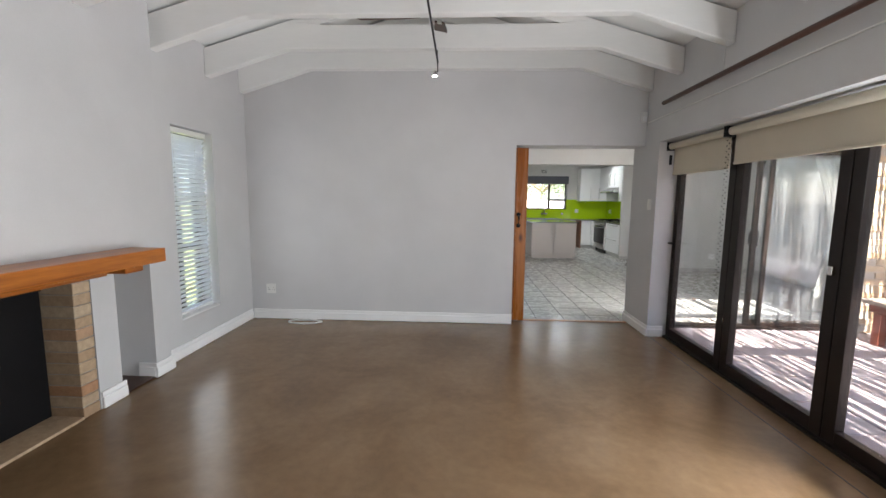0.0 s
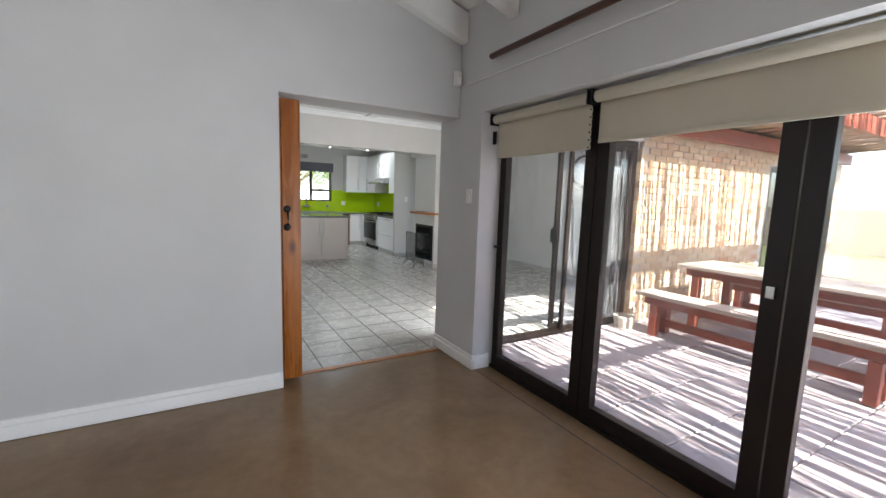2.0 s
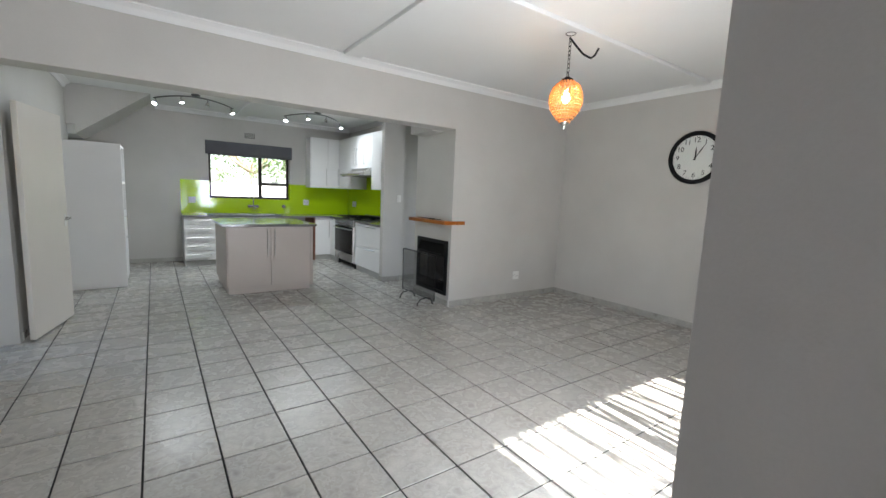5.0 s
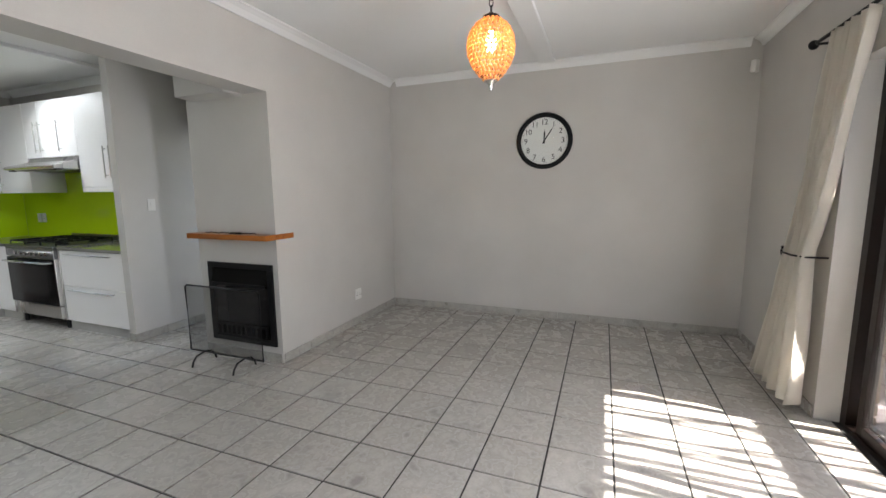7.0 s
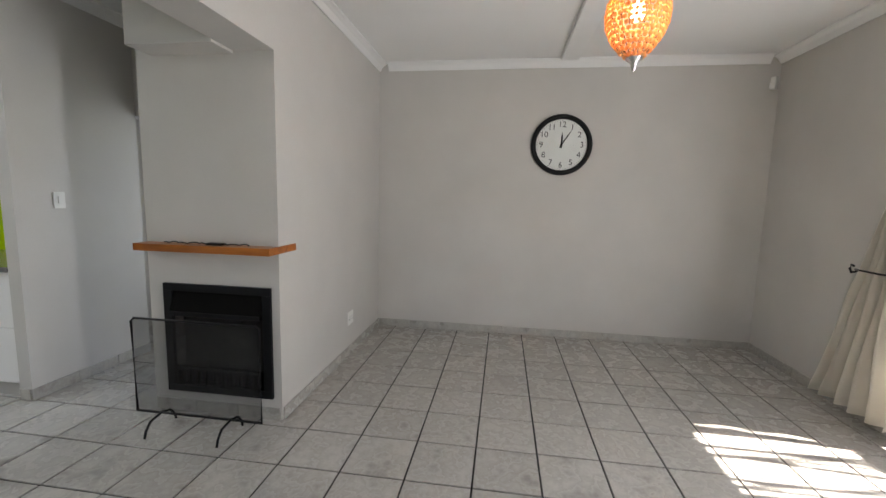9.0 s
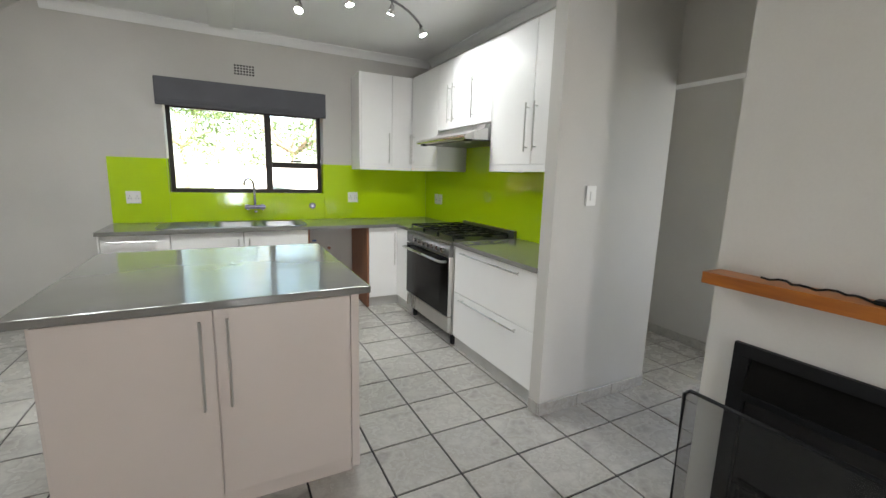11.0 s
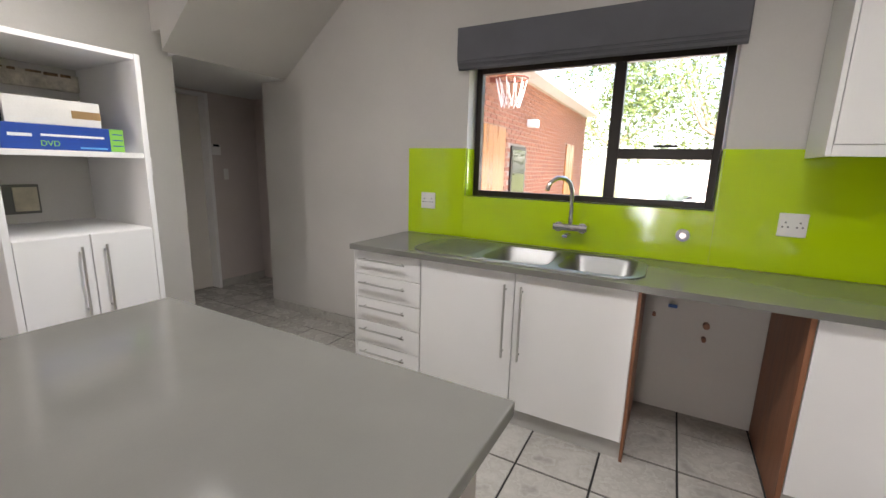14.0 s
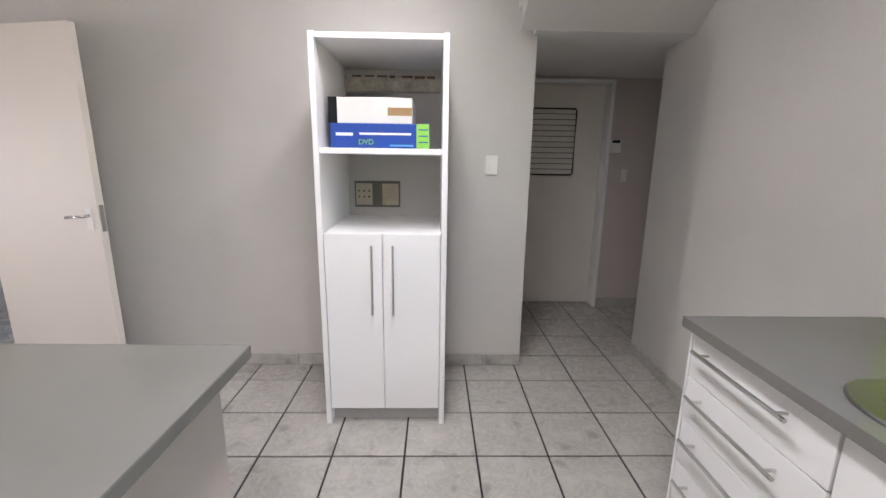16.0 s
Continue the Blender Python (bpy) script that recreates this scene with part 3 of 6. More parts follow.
single("surface_cable", rods(((2.124, 4.96, 2.32), (2.124, 0.8, 2.345)), r=0.006, sides=8), PLASTIC, "thin white cable conduit along wall", "cable")

# pocket sliding door of pine
g = thing("sliding_door", "varnished orange pine sliding door almost fully in wall pocket", "door")
part("panel", boxes((0.29, 0.722, 5.085, 5.125, 0.02, 2.06), bevel=0.003), ORANGE, g)
part("edge_board", boxes((0.724, 0.852, 5.078, 5.132, 0.02, 2.06), bevel=0.004), PINE_KNOT, g)
h = part("handle", tube([(0.758, 5.078, 1.175), (0.758, 5.048, 1.185), (0.758, 5.040, 1.23), (0.758, 5.048, 1.275), (0.758, 5.078, 1.285)], 0.008), BLACK, g, "black wrought iron pull handle", True)
for z in (1.165, 1.295):
    part("rosette", lathe([(0.001, -0.002), (0.027, 0.0), (0.020, 0.006), (0.001, 0.009)], 8), BLACK, h).matrix_basis = pose(0.758, 5.077, z, 90, 0, 0)

# left window with venetian blind
g = thing("window_left", "narrow white window with lowered venetian blind", "window", kind="structure")
for d in ((-2.66, -2.61, 3.74, 3.78, 0.33, 2.09), (-2.66, -2.61, 4.30, 4.34, 0.33, 2.09), (-2.66, -2.61, 3.78, 4.30, 0.33, 0.37), (-2.66, -2.61, 3.78, 4.30, 2.05, 2.09), (-2.66, -2.61, 3.78, 4.30, 0.95, 0.985), (-2.66, -2.61, 3.78, 4.30, 1.45, 1.485), (-2.66, -2.61, 4.02, 4.055, 0.37, 2.05)):
    part("frame_bar", boxes(d, bevel=0.004), BRONZE, g)
p = part("pane", boxes((-2.637, -2.631, 3.78, 4.30, 0.37, 2.05)), GLASS, g)
p.visible_shadow = False
part("window_sill", boxes((-2.61, -2.445, 3.742, 4.338, 0.331, 0.345), bevel=0.004), TRIM, g)
SLAT = surface("translucent_white_slat", (0.84, 0.86, 0.88), 0.5, big=3, fine=90, spread=0.02, bump_s=0.0)
SLAT.node_tree.nodes["Principled BSDF"].inputs["Transmission Weight"].default_value = 0.35
vb = thing("venetian_blind", "white slatted venetian blind closed to half tilt", "blind")
part("headrail", boxes((-2.56, -2.50, 3.755, 4.325, 2.04, 2.085), bevel=0.004), PLASTIC, vb)
part("bottom_rail", boxes((-2.555, -2.505, 3.76, 4.32, 0.352, 0.372), bevel=0.004), PLASTIC, vb)
slat = None
for k in range(38):
    z = 0.395 + k * 0.0435
    bm = boxes((-0.024, 0.024, -0.28, 0.28, -0.0015, 0.0015))
    if slat is None:
        slat = mesh_of("slat", bm, SLAT)
    else:
        bm.free()
    o = new("slat", slat)
    o.parent = vb
    o.matrix_basis = pose(-2.53, 4.04, z, 0, -52 + random.uniform(-3, 3), 0)
for y in (3.89, 4.19):
    part("ladder_cord", rods(((-2.53, y, 0.36), (-2.53, y, 2.05)), r=0.002, sides=6), PLASTIC, vb)

# living room fireplace
g = thing("mantel_beam", "thick varnished orange pine mantel beam on corbels", "mantel")
part("beam", boxes((-2.359, -2.09, 0.95, 3.115, 0.985, 1.085), bevel=0.008), ORANGE_Y, g)
part("corbel", boxes((-2.359, -2.16, 2.82, 2.98, 0.935, 0.984), bevel=0.01), ORANGE_Y, g)
part("corbel", boxes((-2.359, -2.16, 1.02, 1.18, 0.935, 0.984), bevel=0.01), ORANGE_Y, g)
part("back_rail", boxes((-2.359, -2.28, 1.2, 2.81, 0.925, 0.984), bevel=0.006), ORANGE_Y, g)
g = thing("brick_fireplace", "fireplace with cream brick surround and dark mesh curtain", "fireplace")
part("firebox", boxes((-2.949, -2.90, 1.21, 2.60, 0, 0.99)), SOOT, g)
part("mesh_curtain", boxes((-2.56, -2.55, 1.36, 2.60, 0.03, 0.86)), BLACK, g, "black metal mesh curtain")
part("curtain_hood", boxes((-2.60, -2.53, 1.36, 2.60, 0.861, 0.99), bevel=0.004), BLACK, g)
part("hearth", boxes((-2.90, -2.345, 1.21, 2.62, 0.003, 0.022), bevel=0.004), BRICK, g, "brick hearth slab")
part("mortar", boxes((-2.62, -2.366, 2.634, 2.746, 0.0, 0.985)), MORTAR, g)
part("mortar", boxes((-2.62, -2.366, 1.214, 1.326, 0.0, 0.985)), MORTAR, g)
bm = boxes((-0.128, 0.128, -0.062, 0.062, -0.0345, 0.0345), bevel=0.004, segments=1)
brick_me = mesh_of("brick", bm, BRICK)
for k in range(13):
    for yy in (2.69, 1.27):
        o = new("brick", brick_me)
        o.parent = g
        o.location = (-2.485 + random.uniform(-0.002, 0.002), yy, 0.037 + k * 0.0755)

structure("niche_floor", boxes((-2.695, -2.365, 2.955, 3.268, 0.002, 0.012)), DARKWOOD, "dark wooden floor of log niche", "niche floor")

# spotlight rail, sensors, socket, cable
g = thing("track_light", "thin dark ceiling rail with one lit spotlight", "light")
part("rail", rods(((-0.165, 2.7, 2.86), (-0.165, 4.42, 2.80)), r=0.009, sides=10), BLACK, g)
part("stem", rods(((-0.165, 4.40, 2.80), (-0.165, 4.40, 2.70)), r=0.005, sides=8), BLACK, g)
part("stem", rods(((-0.165, 4.33, 2.81), (-0.165, 4.33, 2.88)), r=0.005, sides=8), BLACK, g)
part("shade", lathe([(0.012, 0.05), (0.02, 0.04), (0.034, 0.0), (0.031, 0.0), (0.018, 0.035)], 16, (-0.19, 4.38, 2.655)), CHROME, g, smooth=True)
part("bulb", lathe([(0.001, 0.02), (0.022, 0.012), (0.026, 0.003), (0.001, 0.0)], 12, (-0.19, 4.38, 2.653)), glowing("spot_bulb", (1.0, 0.96, 0.9), 12.0), g)


g = thing("ceiling_fan", "brown bladed ceiling fan hung between roof beams", "fan")
part("downrod", rods(((-0.13, 3.92, 3.13), (-0.13, 3.92, 3.58)), r=0.012, sides=12), PLASTIC, g)
part("motor", lathe([(0.03, 3.17), (0.09, 3.14), (0.10, 3.08), (0.07, 3.04), (0.03, 3.02), (0.001, 3.015)], 24, (-0.13, 3.92, 0)), PLASTIC, g, smooth=True)
for k in range(4):
    bl = part("blade", prism([(0.16, -0.045), (0.30, -0.06), (0.68, -0.065), (0.73, -0.04), (0.74, 0.0), (0.73, 0.04), (0.68, 0.065), (0.30, 0.06), (0.16, 0.045)], 2, -0.005, 0.005), DARKWOOD, g)
    bl.matrix_basis = pose(-0.13, 3.92, 3.035, 0, 0, 90 * k) @ pose(0, 0, 0, 12, 0, 0)
    part("blade_arm", boxes((0.08, 0.18, -0.02, 0.02, -0.012, -0.006), bevel=0.002), STEEL, bl)


def sensor_box(name, m):
    g = thing(name, "small white motion alarm sensor on wall corner", "alarm sensor")
    part("body", boxes((-0.03, 0.03, -0.045, 0.0, -0.055, 0.055), bevel=0.012), PLASTIC, g)
    part("lens", boxes((-0.022, 0.022, -0.049, -0.0452, -0.045, 0.005), bevel=0.002), TRIM, g)
    g.matrix_basis = m
    return g


sensor_box("alarm_sensor", pose(2.085, 4.998, 2.385))
sensor_box("alarm_sensor", pose(6.15, 5.345, 2.51, 0, 0, 135))


def wall_plate(name, m, label, w=0.075, h=0.115, kind="switch"):
    """A wall plate facing -y in its own frame, with rockers or sockets."""
    g = thing(name, label, kind)
    part("plate", boxes((-w / 2, w / 2, -0.010, -0.0005, -h / 2, h / 2), bevel=0.003), PLASTIC, g)
    if kind == "switch":
        part("rocker", boxes((-0.013, 0.013, -0.0165, -0.0105, -0.025, 0.025), bevel=0.002), PLASTIC, g)
    else:
        for sx in ((-w / 4, w / 4) if w > 0.1 else (0,)):
            bm = bmesh.new()
            for dx, dz in ((0, 0.012), (-0.011, -0.01), (0.011, -0.01)):
                rod(bm, (sx + dx, -0.0102, dz), (sx + dx, -0.0108, dz), 0.0042, None, 10)
            part("pin_holes", bm, BLACK, g)
            part("rocker", boxes((sx - 0.007, sx + 0.007, -0.0145, -0.0105, 0.026, 0.042), bevel=0.001), PLASTIC, g)
    g.matrix_basis = m
    return g


wall_plate("wall_socket", pose(-2.20, 4.999, 0.37), "white double wall socket low on wall", 0.115, 0.115, "socket")
wall_plate("light_switch", pose(2.129, 4.795, 1.43, 0, 0, -90), "white light switch beside doorway")
wall_plate("wall_socket", pose(5.33, 9.049, 0.33), "white wall socket low on wall", 0.115, 0.115, "socket")
wall_plate("light_switch", pose(4.36, 10.784, 1.33), "white light switch on partition wall")
wall_plate("light_switch", pose(6.049, 10.9, 1.3, 0, 0, -90), "white light switch in passage")
wall_plate("light_switch", pose(0.151, 12.735, 1.335, 0, 0, 90), "white light switch beside hall opening")
wall_plate("wall_socket", pose(1.705, 13.825, 1.14), "white double socket on lime splashback", 0.115, 0.115, "socket")
wall_plate("wall_socket", pose(3.785, 13.825, 1.145), "white double socket on lime splashback", 0.115, 0.115, "socket")
wall_plate("wall_socket", pose(4.723, 13.50, 1.145, 0, 0, -90), "white single socket on lime splashback", 0.08, 0.115, "socket")
wall_plate("wall_socket", pose(4.723, 13.40, 1.145, 0, 0, -90), "white single socket on lime splashback", 0.08, 0.115, "socket")
pts = []
for k in range(46):
    a = k * 0.32
    pts.append((-1.74 + (0.20 + 0.012 * math.sin(k)) * math.cos(a), 4.84 + (0.075 + 0.01 * math.cos(k * 1.7)) * math.sin(a), 0.006 + 0.0004 * k))
single("coiled_cable", tube(pts, 0.004, 6), PLASTIC, "white cable loosely coiled on floor", "cable", smooth=True)

# ---- dining room ----
structure("sliding_door_frame", boxes((4.56, 4.62, 5.06, 5.17, 0, 2.12), (2.42, 2.48, 5.06, 5.17, 0, 2.12), (2.48, 4.56, 5.06, 5.17, 2.06, 2.12), (2.48, 4.56, 5.05, 5.17, -0.005, 0.02)), BRONZE, "bronze aluminium sliding door frame", "door frame")
glazed_leaf("sliding_glass_door", 5.085, 3.565, 4.56, 0.022, 2.055, 0.045, 0.035, "bronze aluminium fixed glass door leaf", "x", "dining sliding doors")
g = glazed_leaf("sliding_glass_door", 5.14, 3.46, 4.48, 0.022, 2.055, 0.055, 0.035, "bronze aluminium sliding glass door leaf slid open", "x", "dining sliding doors")
part("handle", boxes((3.475, 3.56, 5.158, 5.185, 0.95, 1.14), (3.475, 3.50, 5.185, 5.215, 0.97, 1.12), bevel=0.005), BLACK, g, "black moulded door pull")
part("hook_latch", boxes((3.525, 3.558, 5.158, 5.172, 1.9, 1.99), bevel=0.003), CHROME, g)


def curtain_panel():
    g = thing("curtain", "cream cotton curtain gathered back by an iron holdback", "curtain")
    bm = bmesh.new()
    cols, rows_n = 46, 40
    grid = []
    for j in range(rows_n + 1):
        z = 2.29 - j / rows_n * 2.17
        if z > 1.0:
            k = (2.29 - z) / 1.29
            k = 0.6 * k + 0.4 * k * k * (3 - 2 * k)
            c, w, dpt = 4.435 + 0.315 * k, 0.20 - 0.065 * k, 0.035 + 0.015 * k
        else:
            k = min(1.0, (1.0 - z) / 0.85) ** 0.8
            c, w, dpt = 4.75 + 0.055 * k, 0.135 + 0.18 * k, 0.05 + 0.02 * k
        row = []
        for i in range(cols + 1):
            u = i / cols * 2 - 1
            fold = math.sin(u * 17 + 0.6 * math.sin(z * 2.2)) * dpt + 0.012 * math.sin(u * 41 + z * 5)
            row.append(bm.verts.new((c + u * w + 0.01 * math.sin(z * 6 + u * 3), 5.40 + 0.06 * max(0.0, 1.2 - z) * (1 if z < 1.2 else 0) + fold * 0.8, z)))
        grid.append(row)
    for a, b in zip(grid, grid[1:]):
        for i in range(cols):
            bm.faces.new((a[i], a[i + 1], b[i + 1], b[i]))
    bmesh.ops.solidify(bm, geom=bm.faces[:], thickness=0.003)
    part("cloth", bm, CURTAIN, g, smooth=True)
    return g


curtain_panel()
g = thing("curtain_rod", "black iron curtain rod with scrolled finial on brackets", "curtain rod")
part("rod", rods(((4.88, 5.39, 2.31), (2.3, 5.39, 2.31)), r=0.011, sides=14), BLACK, g, smooth=False)
f = part("finial", lathe([(0.001, 0), (0.02, 0.012), (0.03, 0.03), (0.02, 0.05), (0.012, 0.055), (0.012, 0.07)], 14, (0, 0, 0)), BLACK, g, smooth=True)
f.matrix_basis = pose(4.95, 5.39, 2.31, 0, -90, 0)
for x in (4.84, 3.595, 2.40):
    part("bracket", boxes((x - 0.008, x + 0.008, 5.301, 5.40, 2.285, 2.298), (x - 0.014, x + 0.014, 5.301, 5.309, 2.20, 2.34), bevel=0.002), BLACK, g)
g = thing("curtain_holdback", "black iron scroll curtain holdback", "holdback")
part("hook", tube([(4.90, 5.302, 1.01), (4.90, 5.36, 1.01), (4.93, 5.41, 1.00), (4.96, 5.43, 0.985), (4.975, 5.43, 1.01), (4.965, 5.43, 1.035), (4.945, 5.43, 1.03)], 0.008), BLACK, g, smooth=True)
part("band", tube([(4.93, 5.43, 1.01), (4.84, 5.47, 1.015), (4.70, 5.47, 1.015), (4.615, 5.43, 1.015), (4.61, 5.32, 1.015)], 0.006), BLACK, g, smooth=True)


def text_mesh(body, size, depth=0.001):
    cu = bpy.data.curves.new("digits", "FONT")
    cu.body, cu.size, cu.extrude = body, size, depth
    cu.align_x, cu.align_y = "CENTER", "CENTER"
    ob = bpy.data.objects.new("digits", cu)
    scene.collection.objects.link(ob)
    bpy.context.view_layer.update()
    me = bpy.data.meshes.new_from_object(ob.evaluated_get(bpy.context.evaluated_depsgraph_get()))
    bpy.data.objects.remove(ob)
    bpy.data.curves.remove(cu)
    return me


# wall clock facing west
g = thing("wall_clock", "large round wall clock with black rim and white dial", "clock", at=(6.188, 7.195, 1.955))
g.rotation_euler = (radians(90), 0, radians(-90))
FACE = surface("clock_dial_white", (0.80, 0.79, 0.76), 0.5, big=4, fine=90, spread=0.02, bump_s=0.02)
part("rim", lathe([(0.245, 0.001), (0.292, 0.001), (0.295, 0.02), (0.285, 0.042), (0.268, 0.05), (0.25, 0.04), (0.246, 0.02), (0.245, 0.001)], 64, caps=False), BLACK, g, smooth=True)
part("dial", lathe([(0.247, 0.004), (0.247, 0.012), (0.001, 0.012)], 64), FACE, g)
INK = surface("black_ink", (0.015, 0.015, 0.015), 0.6, big=4, fine=90, spread=0.1, bump_s=0.0)
for k in range(1, 13):
    a = radians(90 - 30 * k)
    me = text_mesh(str(k), 0.078)
    me.materials.append(INK)
    o = new("numeral", me)
    o.parent = g
    o.location = (0.195 * math.cos(a), 0.195 * math.sin(a), 0.0135)
bm = bmesh.new()
for k in range(60):
    a = radians(6 * k)
    rod(bm, (0.229 * math.cos(a), 0.229 * math.sin(a), 0.0135), (0.236 * math.cos(a), 0.236 * math.sin(a), 0.0135), 0.0012 if k % 5 else 0.0025, None, 5)
part("minute_marks", bm, INK, g)
for nm, ang, ln, w in (("hour_hand_bar", 2.0, 0.125, 0.006), ("minute_hand_bar", 33.0, 0.18, 0.0045)):
    o = part(nm, prism([(-w, -0.03), (w, -0.03), (w * 1.4, ln * 0.6), (0, ln), (-w * 1.4, ln * 0.6)], 2, 0.015, 0.017), BLACK, g)
    o.rotation_euler = (0, 0, radians(-ang))
part("cap", lathe([(0.012, 0.017), (0.010, 0.022), (0.001, 0.023)], 14), BLACK, g)
p = part("glass", lathe([(0.25, 0.034), (0.15, 0.041), (0.001, 0.043)], 48, caps=False), GLASS, g, smooth=True)
p.visible_shadow = False

# beaded pendant lamp
PX, PY = 3.90, 7.19
g = thing("pendant_lamp", "egg-shaped amber beaded glass pendant lamp, lit, on chain", "pendant lamp")
BEAD = cloth("amber_bead_glass", (0.86, 0.49, 0.22), 0.45, 60)
BEAD.node_tree.nodes["Principled BSDF"].inputs["Roughness"].default_value = 0.2
prof = [(0.035, 2.365), (0.075, 2.345), (0.105, 2.31), (0.124, 2.265), (0.130, 2.225), (0.126, 2.18), (0.112, 2.14), (0.092, 2.105), (0.066, 2.072), (0.038, 2.045)]
rows_b = 15
beads = bmesh.new()
for j in range(rows_b):
    z = 2.352 - j * (2.352 - 2.05) / (rows_b - 1)
    for (ra, za), (rb, zb) in zip(prof, prof[1:]):
        if zb <= z <= za:
            r = ra + (rb - ra) * (za - z) / (za - zb)
    nb = max(10, int(6.283 * r / 0.0235))
    for k in range(nb):
        a = 6.28319 * (k + 0.5 * (j % 2)) / nb
        m = Matrix.Translation((PX + r * math.cos(a), PY + r * math.sin(a), z)) @ Matrix.Rotation(a, 4, "Z") @ Matrix.Diagonal((0.6, 1.0, 0.95, 1))
        bmesh.ops.create_icosphere(beads, subdivisions=1, radius=0.0118, matrix=m)
tagged(part("bead_shell", beads, BEAD, g), kind="stuff")
part("top_cap", lathe([(0.012, 2.40), (0.02, 2.392), (0.045, 2.38), (0.05, 2.365), (0.04, 2.36)], 20, (PX, PY, 0)), BLACK, g, smooth=True)
part("bottom_cap", lathe([(0.04, 2.048), (0.036, 2.036), (0.016, 2.02), (0.012, 2.006), (0.008, 1.99), (0.001, 1.982)], 20, (PX, PY, 0)), CHROME, g, smooth=True)
bm = bmesh.new()
for k in range(16):
    a = 6.28319 * k / 16
    for (ra, za), (rb, zb) in zip(prof, prof[1:]):
        rod(bm, (PX + (ra - 0.006) * math.cos(a), PY + (ra - 0.006) * math.sin(a), za), (PX + (rb - 0.006) * math.cos(a), PY + (rb - 0.006) * math.sin(a), zb), 0.0016, None, 5)
part("wire_cage", bm, BLACK, g)
part("bulb", lathe([(0.012, 2.30), (0.014, 2.28), (0.028, 2.25), (0.03, 2.225), (0.02, 2.20), (0.001, 2.192)], 16, (PX, PY, 0)), glowing("pendant_bulb", (1.0, 0.72, 0.42), 16.0), g, smooth=True)
bm = bmesh.new()
for k in range(9):
    z = 2.415 + 0.033 * k
    q = Matrix.Translation((PX, PY, z)) @ Matrix.Rotation(radians(90 * (k % 2)), 4, "Z") @ Matrix.Rotation(radians(90), 4, "X")
    pts = [q @ Vector((0.011 * math.cos(6.28319 * i / 12), 0.021 * math.sin(6.28319 * i / 12), 0)) for i in range(13)]
    t = tube(pts, 0.003, 6)
    tmp = bpy.data.meshes.new("tmp")
    t.to_mesh(tmp)
    t.free()
    bm.from_mesh(tmp)
    bpy.data.meshes.remove(tmp)
part("chain", bm, BLACK, g)
part("ceiling_cup", lathe([(0.001, 2.74), (0.02, 2.735), (0.04, 2.72), (0.045, 2.735)], 20, (PX, PY, 0)), BLACK, g, smooth=True)
part("loop_cable", tube([(PX, PY, 2.69), (PX + 0.02, PY - 0.05, 2.62), (PX + 0.03, PY - 0.11, 2.55), (PX + 0.035, PY - 0.18, 2.505), (PX + 0.03, PY - 0.22, 2.515), (PX + 0.03, PY - 0.25, 2.56)], 0.008, 8), BLACK, g, smooth=True)

# gas fireplace insert in the breast end, mantel, screen
g = thing("mantel_shelf", "orange pine mantel shelf wrapped round wall end", "mantel")
part("board", boxes((4.055, 4.169, 9.042, 9.92, 1.053, 1.097), (4.17, 4.37, 9.042, 9.0495, 1.053, 1.097), bevel=0.002), ORANGE_Y, g)
pts = [(4.11 + 0.015 * math.sin(k * 0.9), 9.20 + k * 0.022, 1.1025 + (0.006 if k % 3 else 0)) for k in range(26)]
single("power_lead", tube(pts, 0.004, 6), BLACK, "black cord lying on mantel shelf", "cord", smooth=True)
single("small_remote", boxes((4.085, 4.125, 9.36, 9.46, 1.0975, 1.112), bevel=0.004), BLACK, "small black remote on mantel shelf", "remote")
g = thing("gas_fire", "black built-in gas fire with glass front", "fireplace")
FX, F0, F1 = 4.169, 9.10, 9.82
part("surround", boxes((FX - 0.022, FX, F0, F1, 0.14, 0.185), (FX - 0.022, FX, F0, F1, 0.795, 0.842), (FX - 0.022, FX, F0, F0 + 0.055, 0.185, 0.795), (FX - 0.022, FX, F1 - 0.055, F1, 0.185, 0.795), bevel=0.003), BLACK, g)
part("firebox", boxes((FX - 0.0035, FX - 0.0005, F0 + 0.055, F1 - 0.055, 0.185, 0.795)), SOOT, g)
part("hood", prism([(FX - 0.045, 0.665), (FX - 0.045, 0.675), (FX - 0.006, 0.785), (FX - 0.006, 0.665)], 1, F0 + 0.06, F1 - 0.06), SOOT, g, "sooty brown sloping hood")
part("hood_lip", boxes((FX - 0.052, FX - 0.044, F0 + 0.06, F1 - 0.06, 0.645, 0.672), bevel=0.003), BLACK, g)
part("grate", boxes(*[(FX - 0.036, FX - 0.006, F0 + 0.08 + 0.055 * k, F0 + 0.095 + 0.055 * k, 0.205, 0.30) for k in range(11)], (FX - 0.04, FX - 0.032, F0 + 0.07, F1 - 0.07, 0.29, 0.305), bevel=0.002), BLACK, g)
part("back_panel", boxes((FX - 0.01, FX - 0.004, F0 + 0.06, F1 - 0.06, 0.31, 0.64), bevel=0.002), DARKGLASS, g)
g = thing("fire_screen", "freestanding black mesh fire screen on bent feet", "fire screen")
part("frame", tube([(3.955, 9.86, 0.10), (3.955, 9.865, 0.65), (3.955, 9.845, 0.67), (3.955, 9.075, 0.67), (3.955, 9.055, 0.65), (3.955, 9.055, 0.10), (3.955, 9.86, 0.10)], 0.007, 8), BLACK, g, smooth=True)
MESHMAT = bpy.data.materials.new("fine_black_mesh")
MESHMAT.use_nodes = True
n, l = MESHMAT.node_tree.nodes, MESHMAT.node_tree.links
n["Principled BSDF"].inputs["Base Color"].default_value = (0.018, 0.017, 0.016, 1)
n["Principled BSDF"].inputs["Roughness"].default_value = 0.6
